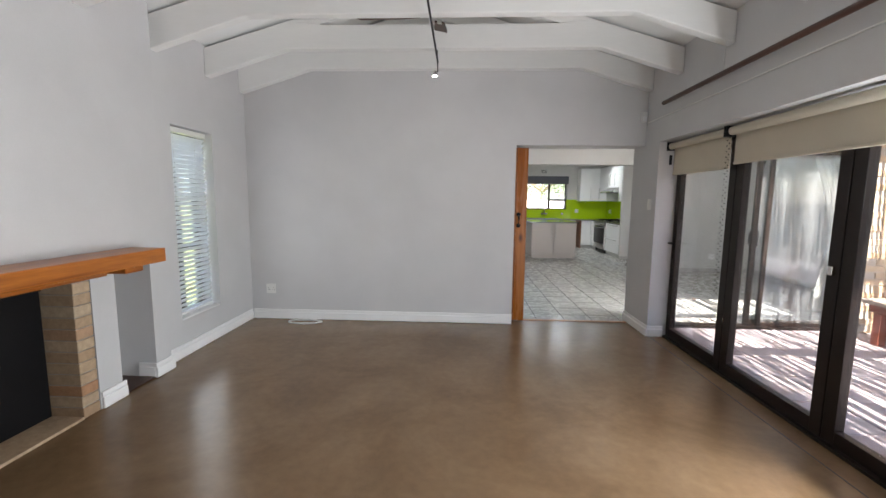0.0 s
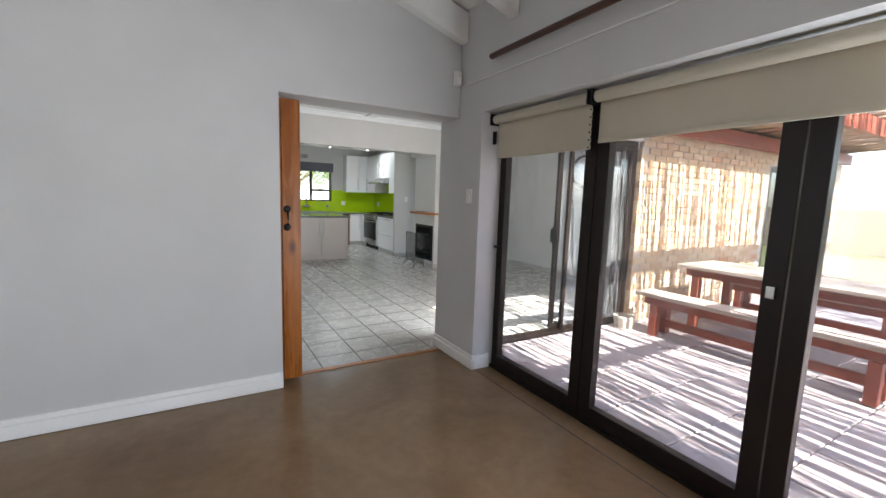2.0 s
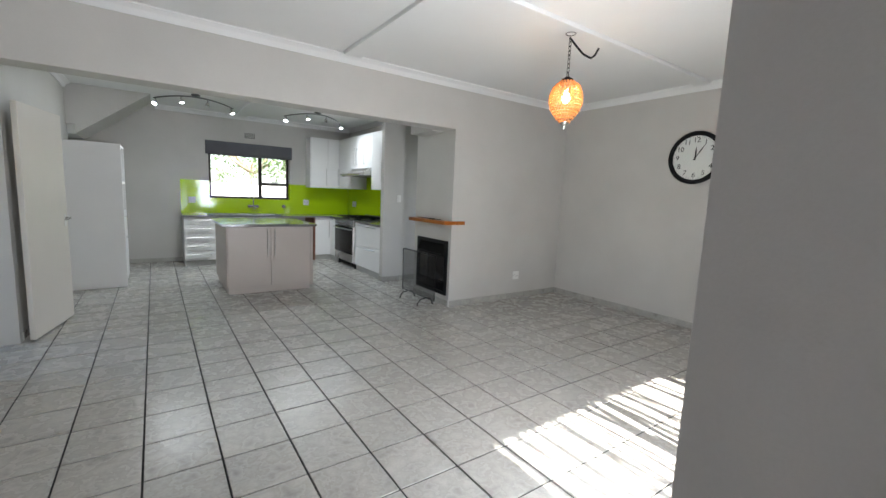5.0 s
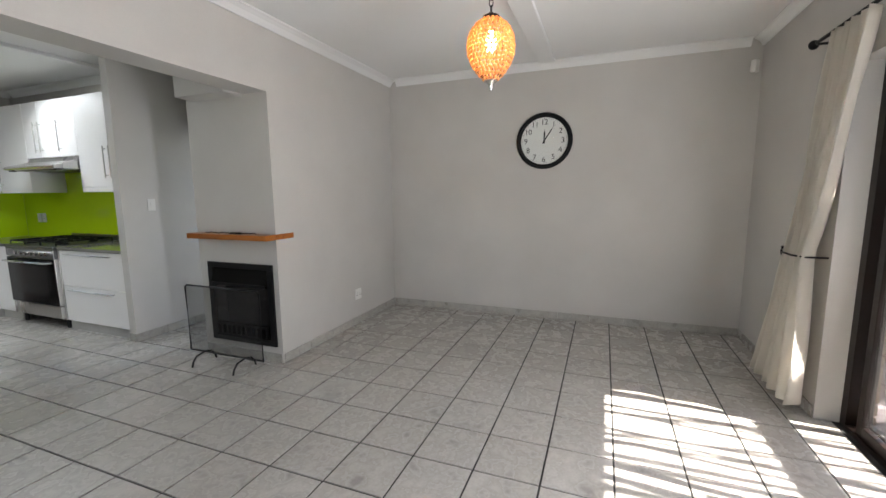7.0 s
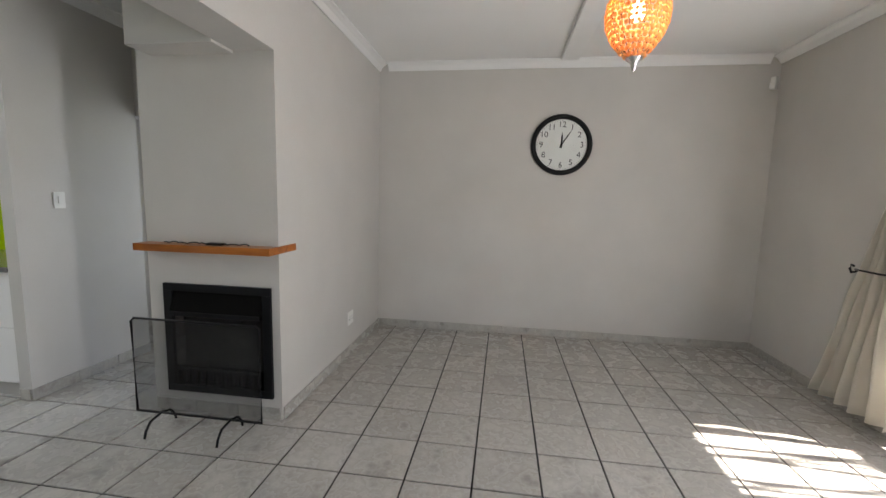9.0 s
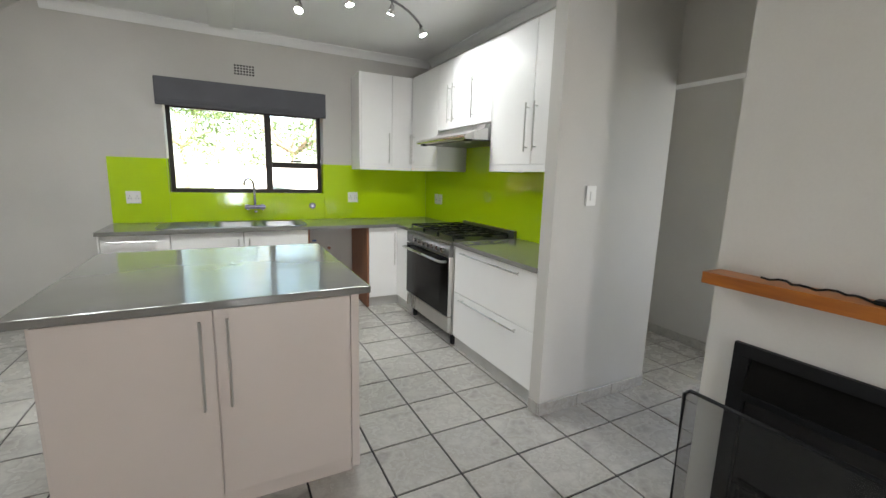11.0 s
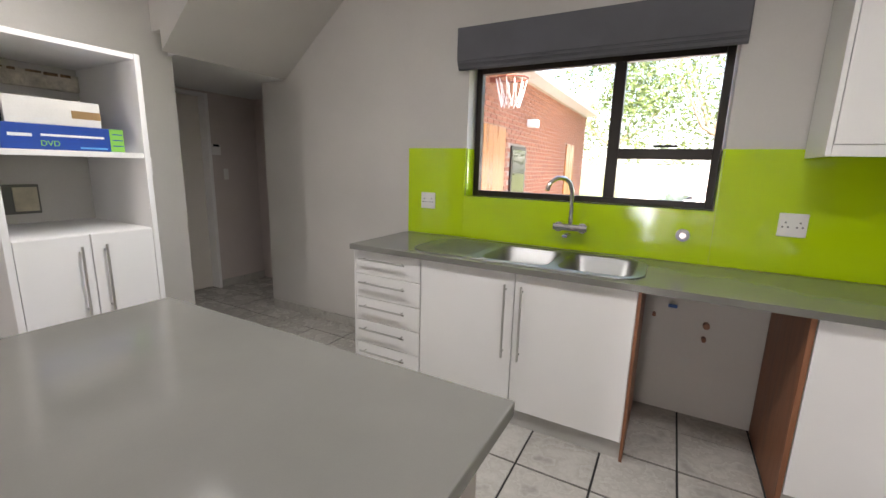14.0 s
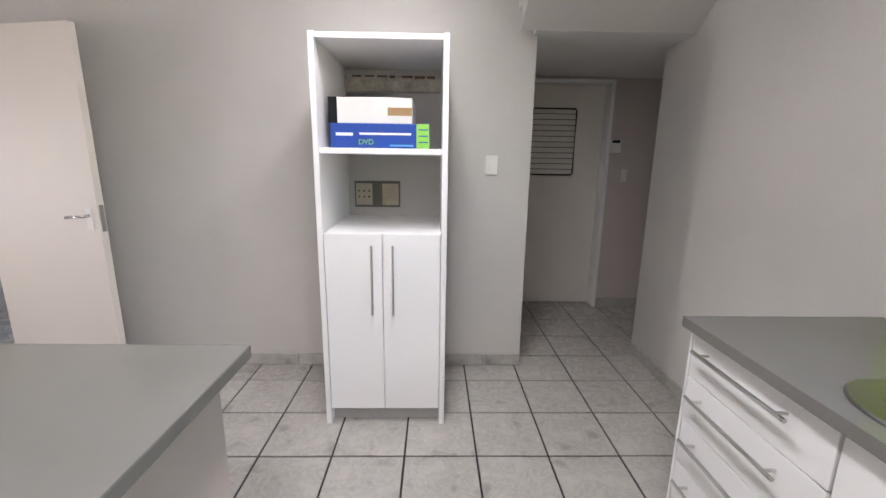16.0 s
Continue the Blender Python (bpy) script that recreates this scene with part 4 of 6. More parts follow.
n["Principled BSDF"].inputs["Alpha"].default_value = 0.26
part("mesh", boxes((3.9542, 3.9558, 9.06, 9.86, 0.105, 0.665)), MESHMAT, g, "fine black wire mesh")
for y in (9.25, 9.70):
    part("foot", tube([(3.83, y, 0.006), (3.842, y, 0.045), (3.875, y, 0.085), (3.955, y, 0.10), (4.02, y, 0.085), (4.05, y, 0.045), (4.062, y, 0.006)], 0.007, 8), BLACK, g, smooth=True)

# ---- kitchen ----
BLUE0 = surface("blue_plastic", (0.02, 0.10, 0.35), 0.4, big=5, fine=90, spread=0.05, bump_s=0.0)
def bar_handle(parent, a, b, off):
    """A round bar on two posts; off points away from the door face."""
    a, b, off = Vector(a), Vector(b), Vector(off)
    bm = bmesh.new()
    rod(bm, a + off, b + off, 0.006, None, 10)
    d = (b - a).normalized() * 0.03
    rod(bm, a + d, a + d + off, 0.0045, None, 8)
    rod(bm, b - d, b - d + off, 0.0045, None, 8)
    return part("handle", bm, STEEL, parent, "brushed steel bar handle")


def front(name, parent, dims, handle=None, off=None, material=None):
    o = part(name, boxes(dims, bevel=0.0025), material or MELAMINE, parent)
    if handle:
        bar_handle(o, handle[0], handle[1], off)
    return o


# island
g = thing("kitchen_island", "taupe kitchen island cabinet with two doors", "island")
part("body", boxes((1.87, 2.975, 10.787, 11.90, 0.09, 0.898), bevel=0.002), TAUPE, g)
part("plinth", boxes((1.895, 2.95, 10.81, 11.86, 0.0, 0.09)), TAUPE, g)
front("door", g, (1.885, 2.408, 10.765, 10.786, 0.095, 0.892), ((2.365, 10.765, 0.50), (2.365, 10.765, 0.86)), (0, -0.035, 0), TAUPE)
front("door", g, (2.413, 2.94, 10.765, 10.786, 0.095, 0.892), ((2.458, 10.765, 0.50), (2.458, 10.765, 0.86)), (0, -0.035, 0), TAUPE)
part("side_panel", boxes((2.942, 2.978, 10.762, 10.7865, 0.05, 0.896), bevel=0.002), TAUPE, g)
single("island_worktop", boxes((1.815, 3.028, 10.742, 11.955, 0.900, 0.933), bevel=0.005), WORKTOP, "polished grey stone island worktop", "worktop")

# north run
FY = 13.2
g = thing("drawer_unit", "white five-drawer kitchen base unit", "cabinet")
part("carcass", boxes((1.5491, 2.0313, FY + 0.022, 13.82, 0.10, 0.862)), MELAMINE, g)
part("side_panel", boxes((1.5353, 1.5481, FY, 13.82, 0.0, 0.862), bevel=0.002), MELAMINE, g)
part("plinth", boxes((1.5491, 2.0313, FY + 0.026, FY + 0.041, 0.0, 0.098)), PLINTH, g)
for k in range(5):
    z0 = 0.103 + k * 0.152
    front("drawer", g, (1.5523, 2.0274, FY, FY + 0.02, z0, z0 + 0.148), ((1.5969, FY, z0 + 0.10), (1.9369, FY, z0 + 0.10)), (0, -0.032, 0))
g = thing("sink_cabinet", "white two-door sink base unit", "cabinet")
part("carcass", boxes((2.0343, 3.172, FY + 0.022, 13.82, 0.10, 0.72)), MELAMINE, g)
part("end_panel", boxes((3.1725, 3.1865, FY + 0.004, 13.82, 0.0, 0.862)), PANELWOOD, g)
part("plinth", boxes((2.0343, 3.172, FY + 0.026, FY + 0.041, 0.0, 0.098)), PLINTH, g)
front("door", g, (2.0353, 2.598, FY, FY + 0.02, 0.103, 0.860), ((2.5557, FY, 0.40), (2.5557, FY, 0.80)), (0, -0.032, 0))
front("door", g, (2.603, 3.17, FY, FY + 0.02, 0.103, 0.860), ((2.6443, FY, 0.40), (2.6443, FY, 0.80)), (0, -0.032, 0))
g = thing("corner_cabinet", "white corner base unit with brown side panel", "cabinet")
part("side_panel", boxes((3.768, 3.7868, FY + 0.004, 13.82, 0.0, 0.862)), PANELWOOD, g)
part("carcass", boxes((3.7893, 4.7282, FY + 0.022, 13.82, 0.10, 0.862), (4.1257, 4.7282, 12.83, FY + 0.022, 0.10, 0.862)), MELAMINE, g)
part("plinth", boxes((3.7893, 4.146, FY + 0.026, FY + 0.041, 0.0, 0.098), (4.131, 4.146, 12.83, FY + 0.026, 0.0, 0.098)), PLINTH, g)
front("door", g, (3.7906, 4.1011, FY, FY + 0.02, 0.103, 0.860), ((4.0647, FY, 0.45), (4.0647, FY, 0.80)), (0, -0.032, 0))
front("door", g, (4.105, 4.1247, 12.8315, FY + 0.018, 0.103, 0.860))
WT = (0.865, 0.897)
NF = 13.172
g = thing("worktop_north", "grey stone worktop with sink cut-out", "worktop")
for d in ((1.5259, 2.0097, NF, 13.815, *WT), (2.0097, 3.1522, NF, 13.262, *WT), (2.0097, 3.1522, 13.69, 13.815, *WT), (3.1522, 4.7282, NF, 13.815, *WT), (4.0844, 4.7282, 12.825, NF, *WT)):
    part("slab", boxes(d), WORKTOP, g)
single("worktop_east", boxes((4.0844, 4.7282, 10.885, 11.9089, *WT), bevel=0.004), WORKTOP, "grey stone worktop beside stove", "worktop")

# plumbing left in the appliance gap
g = thing("water_valve", "blue-handled water valve under worktop", "valve")
part("pipe", rods(((3.3266, 13.838, 0.66), (3.3266, 13.77, 0.66)), r=0.011, sides=10), CHROME, g)
part("tap_handle", boxes((3.3039, 3.3493, 13.755, 13.769, 0.65, 0.67), bevel=0.004), BLUE0, g)
g = thing("waste_outlet", "capped brown waste pipe stubs in wall", "pipe")
for x, z, r in ((3.50, 0.56, 0.017), (3.497, 0.48, 0.012), (3.24, 0.58, 0.010)):
    part("stub", rods(((x, 13.838, z), (x, 13.8, z)), r=r, sides=14), PANELWOOD, g)

# sink
def rounded_rect(x0, x1, y0, y1, r, seg=5):
    pts = []
    for cx, cy, a0 in ((x1 - r, y1 - r, 0), (x0 + r, y1 - r, 90), (x0 + r, y0 + r, 180), (x1 - r, y0 + r, 270)):
        for k in range(seg + 1):
            a = radians(a0 + 90 * k / seg)
            pts.append((cx + r * math.cos(a), cy + r * math.sin(a)))
    return pts


def bowl(x0, x1, y0, y1, depth, r=0.07):
    bm = bmesh.new()
    levels = [(0.0, 0.0), (0.008, -0.006), (0.02, -depth * 0.8), (0.05, -depth)]
    rings = [[bm.verts.new((x, y, 0.9035 + dz)) for x, y in rounded_rect(x0 + i, x1 - i, y0 + i, y1 - i, r)] for i, dz in levels]
    for a, b in zip(rings, rings[1:]):
        for k in range(len(a)):
            bm.faces.new((a[k], a[(k + 1) % len(a)], b[(k + 1) % len(b)], b[k]))
    bm.faces.new(rings[-1])
    return bm


g = thing("kitchen_sink", "double bowl stainless steel sink with drainer set in worktop", "sink")
bm = bmesh.new()
for loop in (rounded_rect(1.9156, 3.1811, 13.228, 13.718, 0.14, 8), rounded_rect(2.359, 2.7328, 13.262, 13.69, 0.07), rounded_rect(2.7771, 3.1374, 13.262, 13.69, 0.07)):
    vs = [bm.verts.new((x, y, 0.9035)) for x, y in loop]
    for i in range(len(vs)):
        bm.edges.new((vs[i], vs[(i + 1) % len(vs)]))
bmesh.ops.triangle_fill(bm, edges=bm.edges[:], use_beauty=True, use_dissolve=False)
part("rim", bm, SINKSTEEL, g)
part("rolled_edge", tube([(x, y, 0.9) for x, y in rounded_rect(1.9156, 3.1811, 13.228, 13.718, 0.14, 8) + [(3.1811, 13.578)]], 0.005, 8), SINKSTEEL, g, smooth=True)
part("bowl", bowl(2.359, 2.7328, 13.262, 13.69, 0.16), SINKSTEEL, g, smooth=True)
part("bowl", bowl(2.7771, 3.1374, 13.262, 13.69, 0.16), SINKSTEEL, g, smooth=True)
for k in range(9):
    part("drainer_ridge", boxes((2.0, 2.31, 13.30 + 0.042 * k, 13.315 + 0.042 * k, 0.9037, 0.9065), bevel=0.0012, segments=1), SINKSTEEL, g)
for x in (2.546, 2.953):
    part("drain", lathe([(0.03, 0.747), (0.028, 0.752), (0.001, 0.75)], 16, (x, 13.47, 0)), CHROME, g)
g = thing("wall_tap", "chrome wall-mounted mixer tap with swan neck", "tap")
part("body", rods(((2.6394, 13.75, 1.045), (2.8361, 13.75, 1.045)), r=0.021, sides=16), CHROME, g)
for x in (2.67, 2.807):
    part("rose", rods(((x, 13.75, 1.045), (x, 13.826, 1.045)), r=0.03, sides=18), CHROME, g)
part("spout", tube([(2.7377, 13.75, 1.05), (2.7377, 13.748, 1.18), (2.7348, 13.74, 1.26), (2.723, 13.72, 1.31), (2.6984, 13.68, 1.335), (2.6689, 13.63, 1.335), (2.6443, 13.585, 1.31), (2.6344, 13.56, 1.27)], 0.013, 12), CHROME, g, smooth=True)
part("lever", boxes((2.723, 2.7525, 13.62, 13.74, 1.0, 1.015), bevel=0.005), CHROME, g)
g = thing("plug_control", "round steel plug control on splashback", "plug control")
part("disc", rods(((3.3266, 13.826, 1.05), (3.3266, 13.8, 1.05)), r=0.034, sides=24), DARKSTEEL, g)
part("grip", rods(((3.3266, 13.8, 1.05), (3.3266, 13.785, 1.05)), r=0.016, sides=16), CHROME, g)

# splashback of lime glass
g = thing("splashback_north", "glossy lime green glass splashback behind sink", "splashback")
for d in ((1.53, 1.9889, 13.826, 13.839, 0.8975, 1.508), (1.99, 3.4621, 13.826, 13.839, 0.8975, 1.178), (3.463, 4.7233, 13.826, 13.839, 0.8975, 1.508)):
    part("glass_panel", boxes(d), LIME, g)
single("splashback_reveal", boxes((1.99, 3.463, 13.826, 13.95, 1.1785, 1.187), (1.9905, 1.9979, 13.84, 13.95, 1.187, 1.508), (3.4557, 3.4625, 13.84, 13.95, 1.187, 1.508)), LIME, "lime green glass lining of window reveal", "splashback")
single("splashback_east", boxes((4.7242, 4.737, 10.885, 13.825, 0.8975, 2.0)), LIME, "glossy lime green glass splashback behind stove", "splashback")

# kitchen window
g = thing("window_kitchen", "dark bronze framed kitchen window with opening light", "window", kind="structure")
for d in ((1.9979, 2.0392, 13.95, 14.0, 1.187, 2.04), (3.4157, 3.4557, 13.95, 14.0, 1.187, 2.04), (2.0392, 3.4157, 13.95, 14.0, 1.187, 1.225), (2.0392, 3.4157, 13.95, 14.0, 2.0, 2.04), (2.8755, 2.9396, 13.945, 14.0, 1.225, 2.0), (2.9396, 3.4157, 13.94, 14.0, 1.455, 1.515)):
    part("frame_bar", boxes(d, bevel=0.004), BRONZE, g)
for d in ((2.0392, 2.8755, 13.975, 13.981, 1.225, 2.0), (2.9396, 3.4157, 13.975, 13.981, 1.225, 1.455), (2.9396, 3.4157, 13.975, 13.981, 1.515, 2.0)):
    p = part("pane", boxes(d), GLASS, g)
    p.visible_shadow = False
part("stay", boxes((3.1226, 3.2447, 13.925, 13.939, 1.52, 1.535), bevel=0.003), BLACK, g)
g = thing("roman_blind", "grey roman blind folded up over kitchen window", "blind")
part("headrail", boxes((1.952, 3.474, 13.79, 13.838, 2.20, 2.245), bevel=0.003), GREYCLOTH, g)
for k in range(5):
    part("fold", boxes((1.948 - 0.002 * k, 3.478 + 0.002 * k, 13.735 + 0.011 * k, 13.747 + 0.011 * k, 1.995 + 0.012 * (4 - k) - 0.006 * (k % 2), 2.24), bevel=0.005), GREYCLOTH, g)
g = thing("air_vent", "white plaster air brick with square holes", "vent")
part("plate", boxes((2.6, 2.8066, 13.828, 13.839, 2.335, 2.455), bevel=0.002), PAINT, g)
for i in range(7):
    for j in range(4):
        part("hole", boxes((2.614 + i * 0.027, 2.632 + i * 0.027, 13.8268, 13.8279, 2.35 + j * 0.026, 2.366 + j * 0.026)), BLACK, g)

# east run: stove, drawers, wall units, hood
OVENGLASS = surface("black_oven_glass", (0.004, 0.004, 0.0045), 0.16, big=3, fine=50, spread=0.2, bump_s=0.0)
OVENPANE = surface("smoky_oven_pane", (0.018, 0.018, 0.018), 0.2, big=6, fine=60, spread=0.3, bump_s=0.0)
for dull in (OVENGLASS, OVENPANE):
    dull.node_tree.nodes["Principled BSDF"].inputs["Specular IOR Level"].default_value = 0.2
g = thing("range_cooker", "stainless steel range cooker with gas hob and black oven glass", "stove")
SY0, SY1 = 11.916, 12.820
part("body", boxes((4.0991, 4.7183, SY0, SY1, 0.10, 0.875), bevel=0.003), STEEL, g)
part("hob_plate", boxes((4.0598, 4.7183, SY0, SY1, 0.876, 0.897), bevel=0.006), DARKSTEEL, g)
part("control_panel", boxes((4.0579, 4.0982, SY0 + 0.002, SY1 - 0.002, 0.77, 0.874), bevel=0.008), DARKSTEEL, g)
part("upstand", boxes((4.6938, 4.7213, SY0, SY1, 0.898, 0.96), bevel=0.003), DARKSTEEL, g)
d = part("oven_door", boxes((4.0618, 4.0982, SY0 + 0.01, SY1 - 0.01, 0.26, 0.762), bevel=0.004), STEEL, g)
part("oven_glass", boxes((4.0549, 4.0613, SY0 + 0.012, SY1 - 0.012, 0.262, 0.76), bevel=0.002), OVENGLASS, d, "black oven glass")
part("oven_window", boxes((4.0534, 4.0547, SY0 + 0.15, SY1 - 0.15, 0.36, 0.67)), OVENPANE, d, "smoky oven window")
part("oven_handle", tube([(4.0618, SY0 + 0.05, 0.725), (4.0061, SY0 + 0.06, 0.725), (3.9999, SY0 + 0.12, 0.725), (3.9999, SY1 - 0.12, 0.725), (4.0061, SY1 - 0.06, 0.725), (4.0618, SY1 - 0.05, 0.725)], 0.011), STEEL, d, smooth=True)
part("drawer", boxes((4.0638, 4.0982, SY0 + 0.01, SY1 - 0.01, 0.12, 0.25), bevel=0.004), STEEL, g)
part("display", boxes((4.0564, 4.0584, SY1 - 0.16, SY1 - 0.05, 0.79, 0.85)), DARKGLASS, g)
for k in range(7):
    y = SY0 + 0.08 + k * 0.095
    part("knob", rods(((4.0579, y, 0.82), (4.0224, y, 0.82)), r=0.02, sides=14), CHROME, g)
for y in (SY0 + 0.05, SY1 - 0.05):
    for x in (4.14, 4.66):
        part("foot", rods(((x, y, 0.0), (x, y, 0.1)), r=0.02, sides=10), BLACK, g)
burners = [(4.2269, 0.16, 0.045), (4.2269, 0.74, 0.045), (4.5218, 0.16, 0.035), (4.5218, 0.74, 0.035), (4.3743, 0.45, 0.06)]
for x, y, r in burners:
    part("burner", lathe([(r * 1.3, 0.898), (r * 1.3, 0.905), (r, 0.912), (r, 0.92), (0.001, 0.922)], 18, (x, SY0 + y, 0)), BLACK, g)
for y0, y1 in ((0.03, 0.30), (0.32, 0.59), (0.61, 0.88)):
    bm = bmesh.new()
    yc = SY0 + (y0 + y1) / 2
    for a, b in (((4.109, SY0 + y0), (4.6397, SY0 + y0)), ((4.109, SY0 + y1), (4.6397, SY0 + y1)), ((4.109, SY0 + y0), (4.109, SY0 + y1)), ((4.6397, SY0 + y0), (4.6397, SY0 + y1)), ((4.3743, SY0 + y0), (4.3743, SY0 + y1)), ((4.109, yc), (4.3252, yc)), ((4.4235, yc), (4.6397, yc)), ((4.2269, SY0 + y0), (4.2269, SY0 + y0 + 0.1)), ((4.2269, SY0 + y1), (4.2269, SY0 + y1 - 0.1)), ((4.5218, SY0 + y0), (4.5218, SY0 + y0 + 0.1)), ((4.5218, SY0 + y1), (4.5218, SY0 + y1 - 0.1))):
        rod(bm, (*a, 0.937), (*b, 0.937), 0.007, None, 6)
    for x in (4.1044, 4.6457):
        for y in (SY0 + y0, SY0 + y1):
            rod(bm, (x, y, 0.898), (x, y, 0.94), 0.006, None, 6)
    part("pan_support", bm, BLACK, g, "black cast iron pan support")
g = thing("pan_drawer_unit", "white two-drawer base unit beside stove", "cabinet")
part("carcass", boxes((4.1257, 4.7282, 10.885, 11.91, 0.10, 0.862)), MELAMINE, g)
part("plinth", boxes((4.131, 4.146, 10.885, 11.91, 0.0, 0.098)), PLINTH, g)
front("drawer", g, (4.105, 4.1247, 10.8884, 11.9066, 0.485, 0.860), ((4.105, 11.045, 0.825), (4.105, 11.78, 0.825)), (-0.032, 0, 0))
front("drawer", g, (4.105, 4.1247, 10.8884, 11.9066, 0.103, 0.480), ((4.105, 11.045, 0.445), (4.105, 11.78, 0.445)), (-0.032, 0, 0))

UF = 4.385
def wall_unit(dims, label):
    g = thing("wall_cabinet", label, "cabinet", "kitchen wall cabinets")
    part("carcass", boxes(dims), MELAMINE, g)
    return g


ub, ut = 1.465, 2.475
g = wall_unit((3.7993, 4.7282, 13.53, 13.82, ub + 0.03, ut), "white wall cabinet over corner of worktop")
part("side_panel", boxes((3.7793, 3.7981, 13.505, 13.82, ub, ut), bevel=0.002), MELAMINE, g)
part("light_pelmet", boxes((3.7993, 4.384, 13.508, 13.529, ub, ub + 0.045), bevel=0.002), MELAMINE, g)
front("door", g, (3.8018, 4.1463, 13.508, 13.529, ub + 0.048, ut), ((4.109, 13.508, ub + 0.07), (4.109, 13.508, ub + 0.40)), (0, -0.032, 0))
front("door", g, (4.1503, 4.383, 13.508, 13.529, ub + 0.048, ut), ((4.358, 13.508, ub + 0.07), (4.358, 13.508, ub + 0.40)), (0, -0.032, 0))
g = wall_unit((UF + 0.022, 4.7282, 12.857, 13.5, ub + 0.03, ut), "white wall cabinet beside cooker hood")
part("side_panel", boxes((UF, 4.7282, 12.8454, 12.8562, ub, ut), bevel=0.002), MELAMINE, g)
part("light_pelmet", boxes((UF, UF + 0.021, 12.857, 13.5, ub, ub + 0.045), bevel=0.002), MELAMINE, g)
front("door", g, (UF, UF + 0.021, 12.8585, 13.5, ub + 0.048, ut), ((UF, 13.42, ub + 0.07), (UF, 13.42, ub + 0.40)), (-0.032, 0, 0))
g = wall_unit((UF + 0.022, 4.7223, 11.8941, 12.8439, 1.86, ut), "white wall cabinet above cooker hood")
front("door", g, (UF, UF + 0.021, 12.552, 12.8431, 1.86, ut), ((UF, 12.60, 1.91), (UF, 12.60, 2.25)), (-0.032, 0, 0))
front("door", g, (UF, UF + 0.021, 12.2027, 12.548, 1.86, ut), ((UF, 12.51, 1.91), (UF, 12.51, 2.25)), (-0.032, 0, 0))
front("door", g, (UF, UF + 0.021, 11.8963, 12.1987, 1.86, ut), ((UF, 12.165, 1.91), (UF, 12.165, 2.25)), (-0.032, 0, 0))
g = wall_unit((UF + 0.022, 4.7223, 10.885, 11.8747, ub + 0.03, ut), "white two-door wall cabinet over drawer unit")
part("side_panel", boxes((UF, 4.7223, 11.8759, 11.8918, ub, ut), bevel=0.002), MELAMINE, g)
part("light_pelmet", boxes((UF, UF + 0.021, 10.885, 11.8747, ub, ub + 0.05), bevel=0.002), MELAMINE, g)
front("door", g, (UF, UF + 0.021, 11.3821, 11.8736, ub + 0.053, ut), ((UF, 11.4254, ub + 0.14), (UF, 11.4254, ub + 0.47)), (-0.032, 0, 0))
front("door", g, (UF, UF + 0.021, 10.8884, 11.3776, ub + 0.053, ut), ((UF, 11.3344, ub + 0.14), (UF, 11.3344, ub + 0.47)), (-0.032, 0, 0))
g = thing("cooker_hood", "brushed steel cooker hood under wall cabinet", "cooker hood")
part("canopy", prism([(4.165, 1.715), (4.160, 1.735), (4.175, 1.752), (4.37, 1.81), (4.40, 1.856), (4.72, 1.856), (4.72, 1.715)], 1, 11.912, 12.835), STEEL, g)
# darker steel puts the shade under the hood into the colour
part("underside", boxes((4.24, 4.70, 11.94, 12.81, 1.706, 1.7145), bevel=0.002), DARKSTEEL, g, "steel hood underside darkened to imitate shade")
part("front_lip", rods(((4.167, 11.914, 1.733), (4.167, 12.833, 1.733)), r=0.017, sides=12), CHROME, g)
for y in (12.10, 12.62):
    part("lamp_lens", lathe([(0.032, 1.7055), (0.028, 1.700), (0.001, 1.699)], 16, (4.30, y, 0)), PLASTIC, g)
for y in (11.955, 12.79):
    part("corner_clip", boxes((4.19, 4.235, y - 0.03, y + 0.03, 1.700, 1.714), bevel=0.003), BLACK, g)

# kitchen spotlight bars
SPOT = glowing("kitchen_spot_bulb", (0.90, 0.97, 1.0), 9.0)
